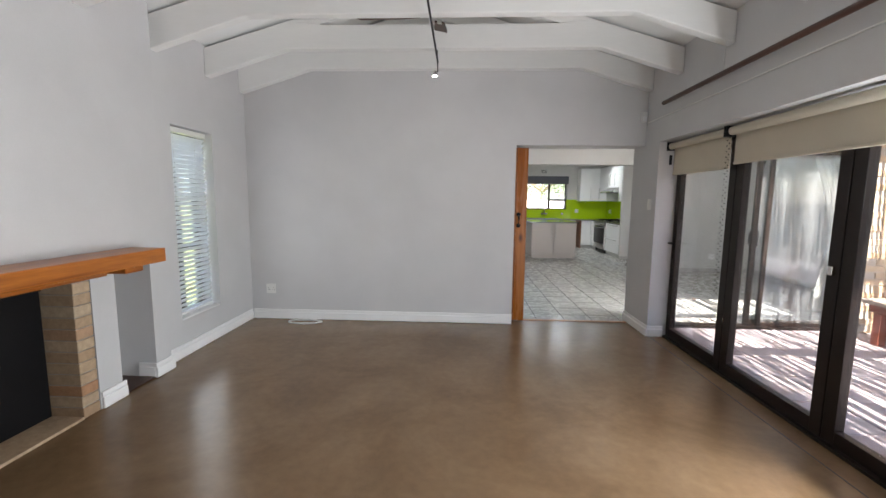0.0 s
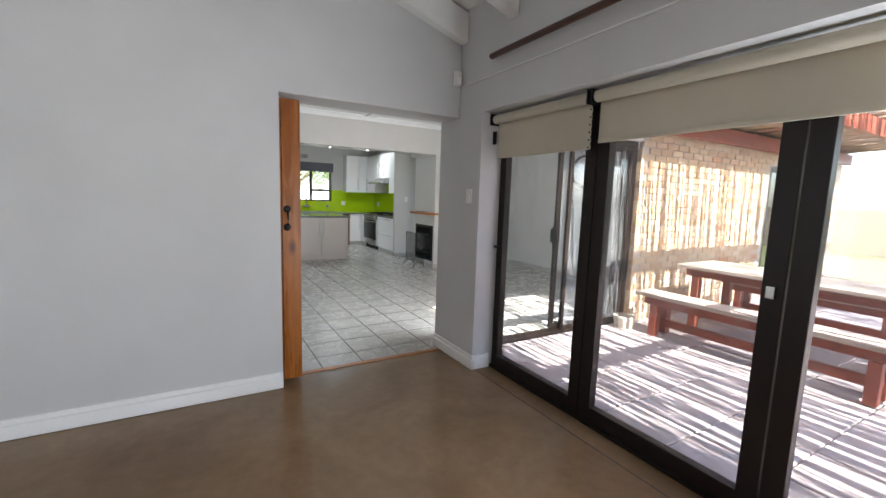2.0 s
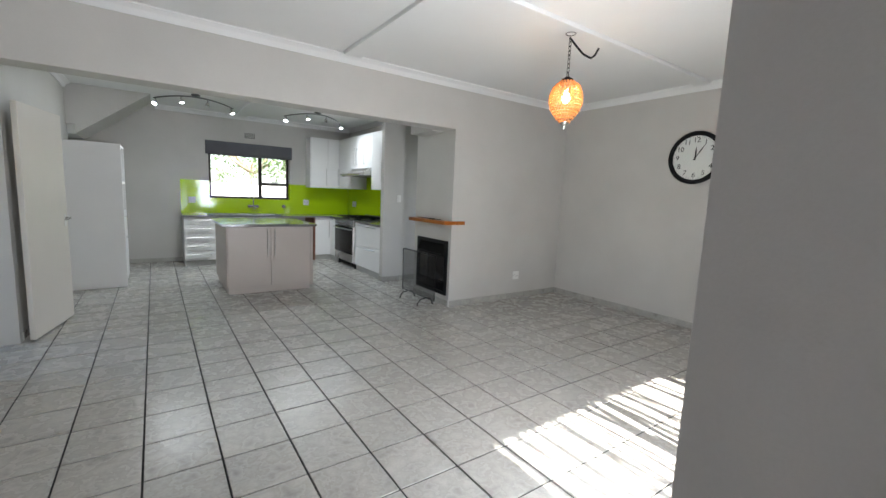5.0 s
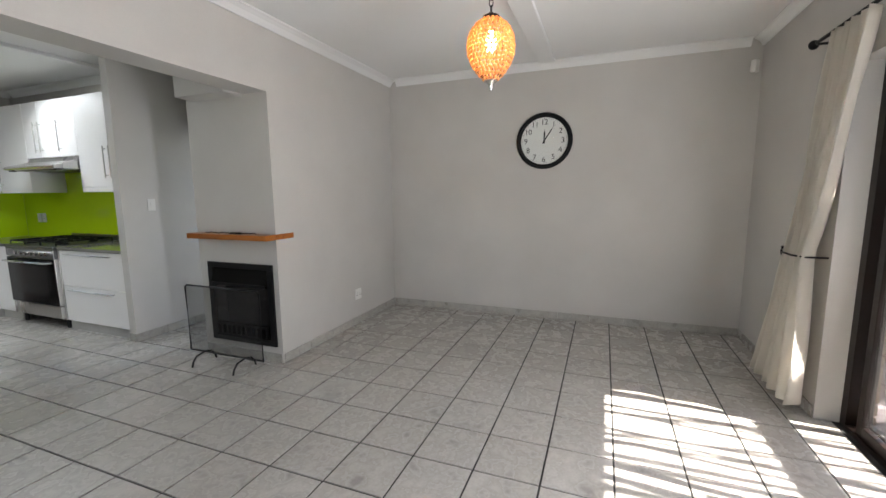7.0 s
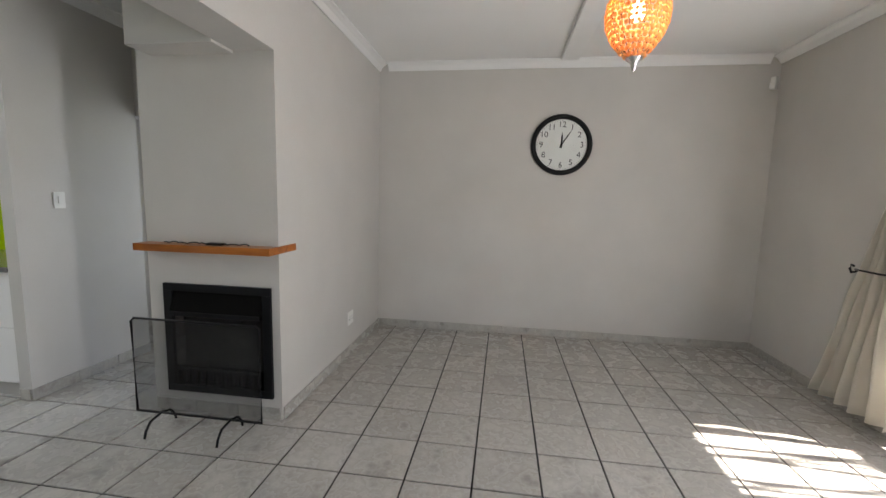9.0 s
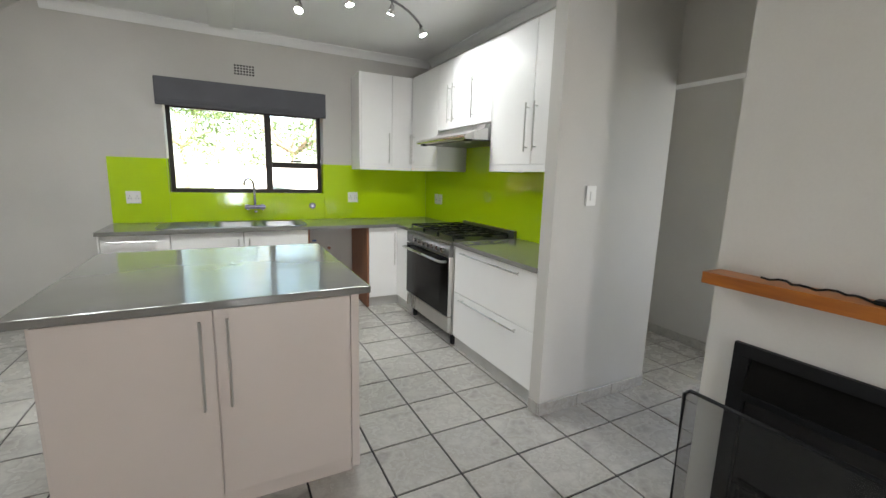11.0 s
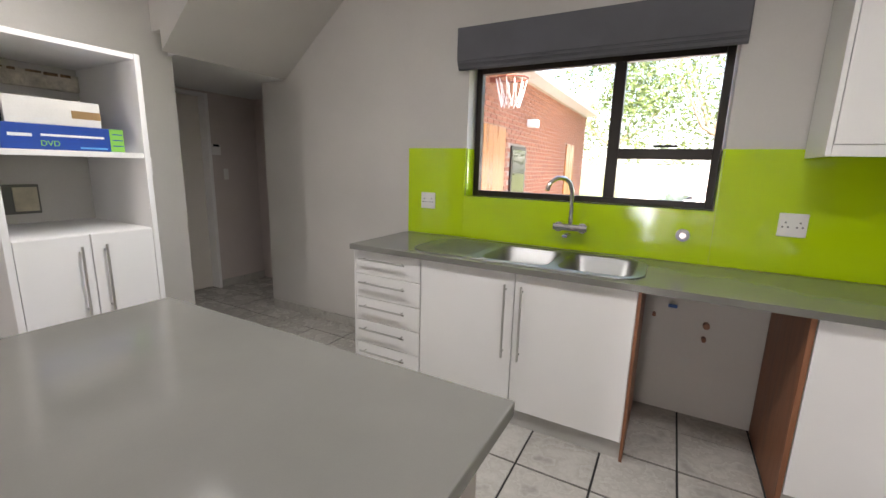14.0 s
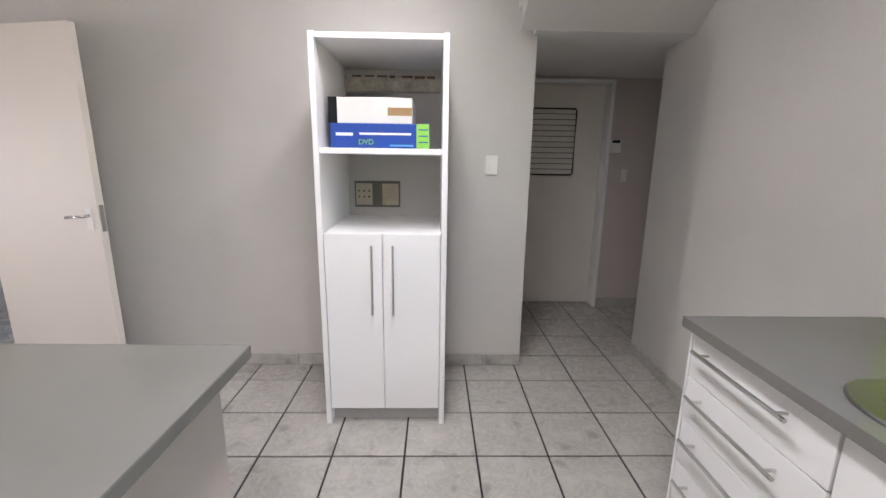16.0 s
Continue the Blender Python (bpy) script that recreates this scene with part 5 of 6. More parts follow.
def spot_bar(cx, cy, half, bend):
    g = thing("spotlight_bar", "curved steel ceiling bar with four lit spotlights", "ceiling light", "kitchen spotlight bars")
    part("base", lathe([(0.06, CH - 0.022), (0.055, CH - 0.045), (0.001, CH - 0.048)], 24, (cx, cy, 0)), DARKSTEEL, g, smooth=True)
    part("bar", tube([(cx + half * u, cy + bend * u * u, CH - 0.06 - 0.065 * u * u) for u in [k / 8 - 1 for k in range(17)]], 0.009, 8), DARKSTEEL, g, smooth=True)
    part("post", rods(((cx, cy, CH - 0.045), (cx, cy, CH - 0.065)), r=0.012, sides=8), DARKSTEEL, g)
    for i, u in enumerate((-0.95, -0.36, 0.30, 0.93)):
        x, y, zb = cx + half * u, cy + bend * u * u, CH - 0.06 - 0.065 * u * u
        s = part("spot", lathe([(0.016, 0.0), (0.018, -0.02), (0.032, -0.065), (0.030, -0.065), (0.016, -0.025)], 16), CHROME, g, smooth=True)
        m = pose(x, y - 0.02, zb - 0.04, (-28, -12, 14, -20)[i], (18, -8, 10, -16)[i], 0)
        s.matrix_basis = m
        b = part("bulb", lathe([(0.001, -0.045), (0.024, -0.052), (0.028, -0.062), (0.001, -0.066)], 14), SPOT, s)
        part("swivel", rods(((x, y, zb), (x, y - 0.02, zb - 0.045)), r=0.006, sides=8), DARKSTEEL, g)
        li = new("spot_light", bpy.data.lights.new("spot_light", "SPOT"))
        li.data.energy, li.data.color, li.data.spot_size, li.data.spot_blend, li.data.shadow_soft_size = 3.4, (0.88, 0.96, 1.0), radians(165), 1.0, 0.12
        li.matrix_world = m @ Matrix.Translation((0, 0, -0.075))


spot_bar(1.70, 12.24, 0.52, 0.16)
spot_bar(3.50, 12.17, 0.50, 0.25)

# west side: tall shelf, boxes, hall, open door
g = thing("tall_shelf_unit", "tall white shelf unit with two cupboard doors", "shelf unit")
SX = 0.80
part("side_panel", boxes((WX + 0.002, SX, 11.834, 11.861, 0.0, 1.90), bevel=0.003), MELAMINE, g)
part("side_panel", boxes((WX + 0.002, SX, 12.421, 12.448, 0.0, 1.90), bevel=0.003), MELAMINE, g)
part("top", boxes((WX + 0.002, SX - 0.004, 11.862, 12.42, 1.872, 1.897), bevel=0.003), MELAMINE, g)
part("shelf", boxes((WX + 0.002, SX - 0.004, 11.862, 12.42, 1.385, 1.412), bevel=0.003), MELAMINE, g)
part("cupboard_top", boxes((WX + 0.002, SX - 0.022, 11.862, 12.42, 0.995, 1.018), bevel=0.002), MELAMINE, g)
part("cupboard", boxes((WX + 0.002, SX - 0.024, 11.862, 12.42, 0.09, 0.994)), MELAMINE, g)
part("plinth", boxes((SX - 0.08, SX - 0.06, 11.862, 12.42, 0.0, 0.089)), PLINTH, g)
ROUGHCAST = surface("rough_plaster", (0.60, 0.55, 0.47), 0.9, big=14, fine=45, spread=0.28, bump_s=0.9, bump_d=0.01)
SCAR = surface("torn_brown_edge", (0.22, 0.14, 0.08), 0.9, big=20, fine=80, spread=0.4, bump_s=0.6)
part("batten", boxes((WX + 0.002, WX + 0.03, 11.862, 12.42, 1.745, 1.835), bevel=0.006), ROUGHCAST, g, "rough plastered wall batten")
scar_rnd = random.Random(5)
for k in range(7):
    y = 11.906 + 0.072 * k
    part("chip", boxes((WX + 0.0302, WX + 0.034, y, y + scar_rnd.uniform(0.03, 0.065), 1.822 + scar_rnd.uniform(-0.006, 0.004), 1.8345), bevel=0.0015), SCAR, g)
front("door", g, (SX - 0.022, SX - 0.002, 11.864, 12.138, 0.092, 1.016), ((SX - 0.002, 12.091, 0.62), (SX - 0.002, 12.091, 0.965)), (0.032, 0, 0))
front("door", g, (SX - 0.022, SX - 0.002, 12.143, 12.418, 0.092, 1.016), ((SX - 0.002, 12.191, 0.62), (SX - 0.002, 12.191, 0.965)), (0.032, 0, 0))
CARD = surface("white_cardboard", (0.72, 0.70, 0.66), 0.7, big=4, fine=120, spread=0.05, bump_s=0.15)
TAPE = surface("brown_parcel_tape", (0.36, 0.22, 0.10), 0.35, big=6, fine=60, spread=0.1, bump_s=0.05)
BLUE = surface("blue_printed_card", (0.006, 0.055, 0.30), 0.4, big=5, fine=120, spread=0.08, bump_s=0.05)
CYAN = surface("light_blue_print", (0.10, 0.35, 0.70), 0.4, big=5, fine=120, spread=0.05, bump_s=0.0)
GREENP = surface("green_print", (0.22, 0.55, 0.08), 0.4, big=5, fine=120, spread=0.05, bump_s=0.0)
WHITEP = surface("white_print", (0.75, 0.78, 0.80), 0.4, big=5, fine=120, spread=0.03, bump_s=0.0)
g = thing("blue_box", "blue printed cardboard appliance box on shelf", "box")
part("carton", boxes((0.40, 0.735, 11.901, 12.361, 1.413, 1.525), bevel=0.003), BLUE, g)
part("green_end", boxes((0.7352, 0.737, 12.301, 12.361, 1.414, 1.524)), GREENP, g, "green price panel")
part("logo_bar", boxes((0.7352, 0.737, 11.926, 12.006, 1.468, 1.482)), WHITEP, g, "plain white logo bar")
part("picture_bar", boxes((0.7352, 0.737, 12.036, 12.276, 1.473, 1.483)), WHITEP, g, "printed silver player picture")
part("text_bar", boxes((0.7352, 0.737, 12.176, 12.286, 1.422, 1.430)), CYAN, g)
me = text_mesh("DVD", 0.034, 0.0005)
me.materials.append(GREENP)
o = new("word", me)
o.parent = g
o.matrix_basis = pose(0.7372, 12.066, 1.440, 90, 0, 90)
for k in range(3):
    part("green_line", boxes((0.7371, 0.738, 12.311, 12.356, 1.44 + 0.028 * k, 1.445 + 0.028 * k)), BLUE, g)
g = thing("white_box", "white cardboard box with brown tape on blue box", "box")
part("carton", boxes((0.38, 0.715, 11.931, 12.281, 1.526, 1.642), bevel=0.003), CARD, g)
part("tape", boxes((0.7152, 0.7165, 12.166, 12.281, 1.562, 1.598)), TAPE, g, "brown parcel tape")
single("black_case", boxes((0.34, 0.70, 11.886, 11.929, 1.527, 1.645), bevel=0.003), BLACK, "thin black case behind white box", "case")
g = thing("recessed_socket_box", "recessed wall socket box with aged cream sockets", "socket")
AGED = surface("aged_cream_plastic", (0.55, 0.49, 0.37), 0.5, big=12, fine=80, spread=0.15, bump_s=0.1)
part("frame", boxes((WX + 0.001, WX + 0.012, 11.896, 12.176, 1.07, 1.23), bevel=0.003), WORKTOP, g)
part("socket_plate", boxes((WX + 0.0125, WX + 0.02, 11.906, 12.006, 1.085, 1.215), bevel=0.002), AGED, g)
part("socket_plate", boxes((WX + 0.0125, WX + 0.02, 12.066, 12.166, 1.085, 1.215), bevel=0.002), AGED, g)
for k in range(6):
    part("pin_hole", boxes((WX + 0.0202, WX + 0.021, 11.921 + 0.03 * (k % 3), 11.931 + 0.03 * (k % 3), 1.13 + 0.035 * (k // 3), 1.14 + 0.035 * (k // 3))), BLACK, g)

g = thing("interior_door", "plain cream door standing open with steel lever", "door")
DOORP = surface("cream_door_paint", (0.74, 0.69, 0.63), 0.45, big=1.5, fine=120, spread=0.03, bump_s=0.06)
part("leaf", boxes((-0.02, 0.02, 0.0, 0.80, 0.012, 2.03), bevel=0.003), DOORP, g)
h = part("handle", tube([(0.021, 0.74, 1.03), (0.06, 0.74, 1.03), (0.066, 0.73, 1.03), (0.064, 0.63, 1.02)], 0.009), CHROME, g, "steel lever handle", True)
part("back_plate", boxes((0.0205, 0.026, 0.72, 0.76, 0.95, 1.07), bevel=0.002), PLASTIC, h)
part("lock_plate", boxes((-0.012, 0.012, 0.8003, 0.803, 0.94, 1.09)), STEEL, g)
g.matrix_basis = pose(0.225, 9.735, 0, 0, 0, -11.5)
g = thing("door_hall", "plain cream hall door, closed, with white frame", "door", kind="structure")
part("leaf", boxes((-1.15, -1.11, 13.16, 13.90, 0.01, 2.02), bevel=0.003), DOORP, g)
part("frame", boxes((-1.199, -1.0, 13.122, 13.155, 0, 2.048), (-1.199, -1.0, 13.905, 13.938, 0, 2.048), (-1.199, -1.0, 13.155, 13.905, 2.022, 2.048), bevel=0.003), TRIM, g)
g = thing("wire_rack", "black wire rack hanging on hall door", "rack")
part("frame", tube([(-1.075, 13.265, 1.24), (-1.075, 13.625, 1.24), (-1.075, 13.64, 1.255), (-1.075, 13.64, 1.80), (-1.075, 13.625, 1.815), (-1.075, 13.265, 1.815), (-1.075, 13.25, 1.80), (-1.075, 13.25, 1.255), (-1.075, 13.265, 1.24)], 0.007, 8), BLACK, g, smooth=True)
for k in range(11):
    part("wire", rods(((-1.075, 13.25, 1.29 + k * 0.048), (-1.075, 13.64, 1.29 + k * 0.048)), r=0.003, sides=6), BLACK, g)
part("hook", rods(((-1.11, 13.365, 1.815), (-1.075, 13.365, 1.815)), r=0.004, sides=6), BLACK, g)
part("hook", rods(((-1.11, 13.565, 1.815), (-1.075, 13.565, 1.815)), r=0.004, sides=6), BLACK, g)
g = thing("alarm_keypad", "white alarm keypad with dark display on hall wall", "keypad")
part("body", boxes((-1.029, -0.995, 13.935, 14.035, 1.44, 1.55), bevel=0.006), PLASTIC, g)
part("display", boxes((-0.9945, -0.992, 13.95, 14.02, 1.525, 1.548)), BLACK, g)
wall_plate("light_switch", pose(-1.029, 14.095, 1.24, 0, 0, 90), "narrow white light switch in hall", 0.05, 0.115)

# ---- outside ----
structure("ground", boxes((-120, 120, -120, -0.12, -0.4, -0.14), (7.0, 120, -0.12, 130, -0.4, -0.14), (-120, -1.5, -0.12, 130, -0.4, -0.14), (-1.5, 7.0, 15.2, 130, -0.4, -0.14)), surface("dry_lawn_ground", (0.13, 0.15, 0.05), 0.95, big=0.4, fine=40, spread=0.25, bump_s=0.6), "grass and earth ground around the house", "ground")
structure("patio_bed", boxes((2.42, 10.6, -4.3, 5.06, -0.14, -0.035)), MORTAR, "sand bed between patio pavers", "patio")
structure("yard_paving", boxes((-1.5, 9.0, 14.1, 26, -0.14, -0.03)), surface("pale_concrete_yard", (0.42, 0.38, 0.35), 0.9, big=0.8, fine=60, spread=0.12, bump_s=0.4), "pale concrete yard paving", "paving")

# brick facade east of the sliding door
g = thing("house_facade", "tan face brick house wall with dark window", "wall", kind="structure")
part("mortar_wall", boxes((4.64, 7.80, 5.012, 5.055, -0.14, 2.62), (9.95, 10.6, 5.012, 5.055, -0.14, 2.62), (7.80, 9.95, 5.012, 5.055, 2.05, 2.62), (7.80, 9.95, 5.012, 5.055, -0.14, 0.06)), MORTAR, g)
part("inner_wall", boxes((6.58, 7.78, 5.056, 5.3, -0.14, 2.62), (9.97, 10.6, 5.056, 5.3, -0.14, 2.62), (7.0, 10.6, 6.8, 6.9, -0.14, 2.62)), PAINT, g)
w = part("window_frame", boxes((7.80, 7.88, 5.02, 5.1, 0.06, 2.05), (9.87, 9.95, 5.02, 5.1, 0.06, 2.05), (7.88, 9.87, 5.02, 5.1, 1.97, 2.05), (8.80, 8.90, 5.02, 5.1, 0.06, 1.97), (9.3, 9.38, 5.02, 5.1, 0.06, 1.97), bevel=0.005), BRONZE, g)
part("pane", boxes((7.88, 9.87, 5.055, 5.061, 0.06, 1.97)), DARKGLASS, w)
structure("roof_eave", boxes((2.44, 10.8, 4.55, 5.0, 2.50, 2.62)), REDPAINT, "red painted eave board of house", "eave")

# pergola: red beams, pole roof
g = thing("pergola", "red timber pergola with roof of thin poles", "pergola")
for y, z in ((0.35, 2.63), (2.40, 2.53), (4.92, 2.42), (3.70, 2.47)):
    part("beam", boxes((2.44, 10.6, y - 0.035, y + 0.035, z - 0.19, z), bevel=0.004), REDPAINT, g)
for x in (2.56,):
    part("post", boxes((x - 0.05, x + 0.05, 0.30, 0.40, -0.05, 2.438), bevel=0.005), REDPAINT, g)
pole_me = []
for k in range(5):
    pts = [(0.030 * math.sin(j * 1.1 + k * 1.9), -2.5 + 5.0 * j / 8, 0.006 * math.cos(j * 1.7 + 2 * k)) for j in range(9)]
    pole_me.append(mesh_of("pole", tube(pts, [0.0150 + 0.004 * math.sin(k * 2 + j * 1.4) for j in range(9)], 6), POLE, True))
x = 2.46
k = 0
while x < 10.6 and k < 290:
    o = new("pole", pole_me[k % 5])
    o.parent = g
    o.matrix_basis = pose(x, 2.52 + random.uniform(-0.12, 0.06), 2.558 + random.uniform(0, 0.014), -2.5, 0, random.uniform(-2.2, 2.2))
    x += random.choice((0.03, 0.036, 0.044, 0.056, 0.07, 0.10))
    k += 1

# sparse skewed poles added to break up the stripes of patio shade
x = 2.5
while x < 10.6:
    o = new("pole", pole_me[k % 5])
    o.parent = g
    o.matrix_basis = pose(x, 2.52, 2.598 + random.uniform(0, 0.01), -2.5, 0, random.uniform(-7, 7))
    x += random.uniform(0.16, 0.34)
    k += 1

# unseen second, closer layer added over the outer half to shade the patio
short_me = []
for k in range(4):
    pts = [(0.025 * math.sin(j * 1.3 + k * 2.3), -1.1 + 2.2 * j / 5, 0.005 * math.cos(j * 1.7 + 2 * k)) for j in range(6)]
    short_me.append(mesh_of("pole", tube(pts, [0.0155 + 0.003 * math.sin(k * 2 + j * 1.4) for j in range(6)], 6), POLE, True))
x, k = 2.48, 0
while x < 8.4:
    o = new("pole", short_me[k % 4])
    o.parent = g
    o.matrix_basis = pose(x, 1.22 + random.uniform(-0.15, 0.15), 2.665 + random.uniform(0, 0.012), -2.5, 0, random.uniform(-4, 4))
    x += random.choice((0.036, 0.045, 0.055, 0.07, 0.16))
    k += 1


def bench(name, x0, x1, y0, y1, z, label, cat):
    g = thing(name, label, cat)
    n_b = 3 if x1 - x0 < 0.5 else 6
    w = (x1 - x0) / n_b
    for k in range(n_b):
        part("plank", boxes((x0 + k * w + 0.004, x0 + (k + 1) * w - 0.004, y0, y1, z - 0.04, z), bevel=0.006), BENCHTOP, g)
    part("apron", boxes((x0 + 0.03, x0 + 0.06, y0 + 0.1, y1 - 0.1, z - 0.12, z - 0.041), bevel=0.004), REDPAINT, g)
    part("apron", boxes((x1 - 0.06, x1 - 0.03, y0 + 0.1, y1 - 0.1, z - 0.12, z - 0.041), bevel=0.004), REDPAINT, g)
    for y in (y0 + 0.22, y1 - 0.22):
        for x in (x0 + 0.05, x1 - 0.05):
            part("leg", boxes((x - 0.04, x + 0.04, y - 0.04, y + 0.04, 0.0, z - 0.121), bevel=0.005), REDPAINT, g)
        part("cross_rail", boxes((x0 + 0.091, x1 - 0.091, y - 0.02, y + 0.02, 0.11, 0.17), bevel=0.004), REDPAINT, g)
    xm = (x0 + x1) / 2
    part("stretcher", boxes((xm - 0.025, xm + 0.025, y0 + 0.242, y1 - 0.242, 0.10, 0.18), bevel=0.004), REDPAINT, g)
    return g


bench("garden_bench", 4.40, 4.70, 2.62, 4.78, 0.45, "long red-brown wooden bench with seat coloured pale for sunlight", "bench")
bench("picnic_table", 5.05, 5.85, 2.72, 4.72, 0.73, "red-brown wooden garden table with top coloured pale for sunlight", "table")
bench("garden_bench", 6.2, 6.5, 2.62, 4.78, 0.45, "long red-brown wooden bench behind table", "bench")


def leaf_cloud(center, radii, count, size, material_seed, clumps=22, spread=0.65):
    """Many small leaves scattered through lumpy clumps."""
    rnd = random.Random(material_seed)
    verts, faces = [], []
    lumps = [(rnd.uniform(-spread, spread), rnd.uniform(-0.65, 0.65), rnd.uniform(-0.7, 0.75), rnd.uniform(0.24, 0.46)) for _ in range(clumps)]
    for _ in range(count):
        lx, ly, lz, lr = rnd.choice(lumps)
        a, b = rnd.uniform(0, 6.283), rnd.uniform(-1, 1)
        q = lr * rnd.uniform(0.75, 1.08)
        s = math.sqrt(1 - b * b)
        p = Vector((center[0] + radii[0] * (lx + q * s * math.cos(a)), center[1] + radii[1] * (ly + q * s * math.sin(a)), max(0.0, center[2] + radii[2] * (lz + q * b))))
        e = Euler((rnd.uniform(0, 6), rnd.uniform(0, 6), rnd.uniform(0, 6))).to_matrix()
        k = size * rnd.uniform(0.6, 1.3)
        i = len(verts)
        for v in ((0, -k, 0), (k * 0.45, 0, k * 0.12), (0, k, 0), (-k * 0.45, 0, k * 0.12)):
            verts.append(p + e @ Vector(v))
        faces.append((i, i + 1, i + 2, i + 3))
    me = bpy.data.meshes.new("crown")
    me.from_pydata(verts, [], faces)
    return me


def tree(name, x, y, trunk_h, center_z, radii, count, size, leaf, seed, label, cat="tree"):
    g = thing(name, label, cat)
    rnd = random.Random(seed)
    part("trunk", tube([(x + 0.06 * math.sin(k), y + 0.05 * math.cos(k * 1.4), -0.15 + trunk_h * k / 6) for k in range(7)], [0.14 * max(0.3, radii[2] / 3) * (1 - 0.09 * k) for k in range(7)], 8), POLE, g, smooth=True)
    for k in range(6):
        a = rnd.uniform(0, 6.28)
        d = rnd.uniform(0.4, 0.8)
        part("limb", tube([(x, y, trunk_h * 0.75), (x + radii[0] * d * 0.4 * math.cos(a), y + radii[1] * d * 0.4 * math.sin(a), trunk_h * 0.95), (x + radii[0] * d * math.cos(a), y + radii[1] * d * math.sin(a), center_z + radii[2] * rnd.uniform(-0.2, 0.6))], [0.06, 0.045, 0.015], 6), POLE, g, smooth=True)
    me = leaf_cloud((x, y, center_z), radii, count, size, seed)
    me.materials.append(leaf)
    o = new("crown", me)
    o.parent = g
    return g


# garden to the south-east: panel wall, hedge, shrubs, pots
g = thing("garden_wall", "cream concrete panel garden wall", "wall", kind="structure")
PANEL = surface("cream_concrete_panel", (0.50, 0.38, 0.27), 0.85, big=1.5, fine=60, spread=0.12, bump_s=0.5)
for i in range(9):
    x0 = 3.0 + i * 1.9
    part("wall_post", boxes((x0 - 0.06, x0 + 0.06, -3.92, -3.78, -0.14, 1.55), bevel=0.008), PANEL, g)
    for j in range(5):
        part("panel", boxes((x0 + 0.062, x0 + 1.838, -3.88, -3.82, -0.14 + j * 0.32, 0.172 + j * 0.32), bevel=0.012), PANEL, g)
g = thing("garden_wall", "cream concrete panel garden wall at back of garden", "wall", kind="structure")
for i in range(5):
    y0 = -3.8 + i * 2.4
    part("wall_post", boxes((20.0, 20.14, y0 - 0.06, y0 + 0.06, -0.14, 1.5), bevel=0.008), PANEL, g)
    part("panel", boxes((20.04, 20.1, y0 + 0.062, y0 + 2.338, -0.14, 1.45), bevel=0.012), PANEL, g)
hedge_me = leaf_cloud((6.6, -4.6, 2.3), (4.5, 0.8, 1.5), 48000, 0.042, 11, 46, 0.8)
hedge_me.materials.append(LEAF)
tagged(new("hedge", hedge_me), "dense bright green creeper hedge over garden wall", "hedge", kind="stuff")
tree("shrub", 12.8, -1.3, 0.9, 1.15, (1.0, 1.1, 1.15), 7000, 0.042, LEAF_DARK, 21, "dark green rounded garden shrub", "shrub")
tree("shrub", 15.5, -1.2, 0.9, 1.1, (1.6, 1.6, 1.2), 7000, 0.045, LEAF_DARK, 22, "dark green garden shrub by wall", "shrub")
tree("shrub", 10.9, -0.6, 0.5, 0.6, (1.0, 1.0, 0.6), 2200, 0.05, LEAF, 23, "low light green garden shrub", "shrub")
tree("garden_tree", 16.5, -8.0, 2.6, 3.5, (1.3, 1.3, 1.5), 7000, 0.06, LEAF_DARK, 24, "dark leafy garden tree beyond wall")
tree("garden_tree", 24.0, 4.0, 3.6, 4.6, (3.4, 3.4, 2.4), 11000, 0.075, LEAF_DARK, 25, "far leafy garden tree")
tree("garden_tree", 13.0, -14.0, 3.5, 4.6, (3.5, 3.5, 2.6), 11000, 0.075, LEAF_DARK, 26, "large leafy tree across lawn")
tree("garden_tree", 5.0, -13.0, 3.2, 4.2, (3.0, 3.0, 2.3), 11000, 0.07, LEAF_DARK, 27, "large leafy tree across lawn")


def pot_plant(x, y, z, r, h, seed, label, plant=True):
    g = thing("potted_plant", label, "plant pot")
    part("pot", lathe([(r * 0.65, z), (r * 0.98, z + h * 0.85), (r * 1.08, z + h * 0.86), (r * 1.08, z + h), (r * 0.95, z + h), (r * 0.9, z + h * 0.82), (0.001, z + h * 0.8)], 20, (x, y, 0)), TERRACOTTA, g, smooth=False)
    me = leaf_cloud((x, y, z + h * 1.5), (r * 1.2, r * 1.2, h * 0.7), 420, 0.022, seed)
    me.materials.append(LEAF)
    o = new("foliage", me)
    o.parent = g
    return g


pot_plant(9.6, -3.3, -0.03, 0.22, 0.42, 31, "terracotta pot with green plant by garden wall")
pot_plant(10.8, -3.4, -0.03, 0.24, 0.40, 32, "terracotta pot with green plant by garden wall")
pot_plant(12.0, -3.3, -0.03, 0.24, 0.42, 33, "terracotta pot with green plant by garden wall")
pot_plant(5.35, 3.6, 0.731, 0.11, 0.06, 34, "low terracotta bowl with succulents on garden table")
g = thing("planter_tub", "small weathered stone planter beside door", "planter")
part("tub", lathe([(0.10, -0.03), (0.125, 0.11), (0.12, 0.13), (0.105, 0.13), (0.1, 0.08), (0.001, 0.08)], 10, (4.42, 4.90, 0)), MORTAR, g)

# yard behind the kitchen window
g = thing("outbuilding", "red brick outbuilding with orange timber doors", "building")
part("wall", boxes((0.62, 0.80, 15.0, 24.2, -0.14, 2.9)), MORTAR, g)
part("roof_edge", boxes((0.4, 1.10, 14.9, 24.4, 2.9, 3.0)), PAINT, g)
for y0 in (16.75, 21.9):
    d = part("door", boxes((0.805, 0.84, y0, y0 + 0.88, -0.05, 2.0), bevel=0.004), ORANGE, g, "orange varnished timber door")
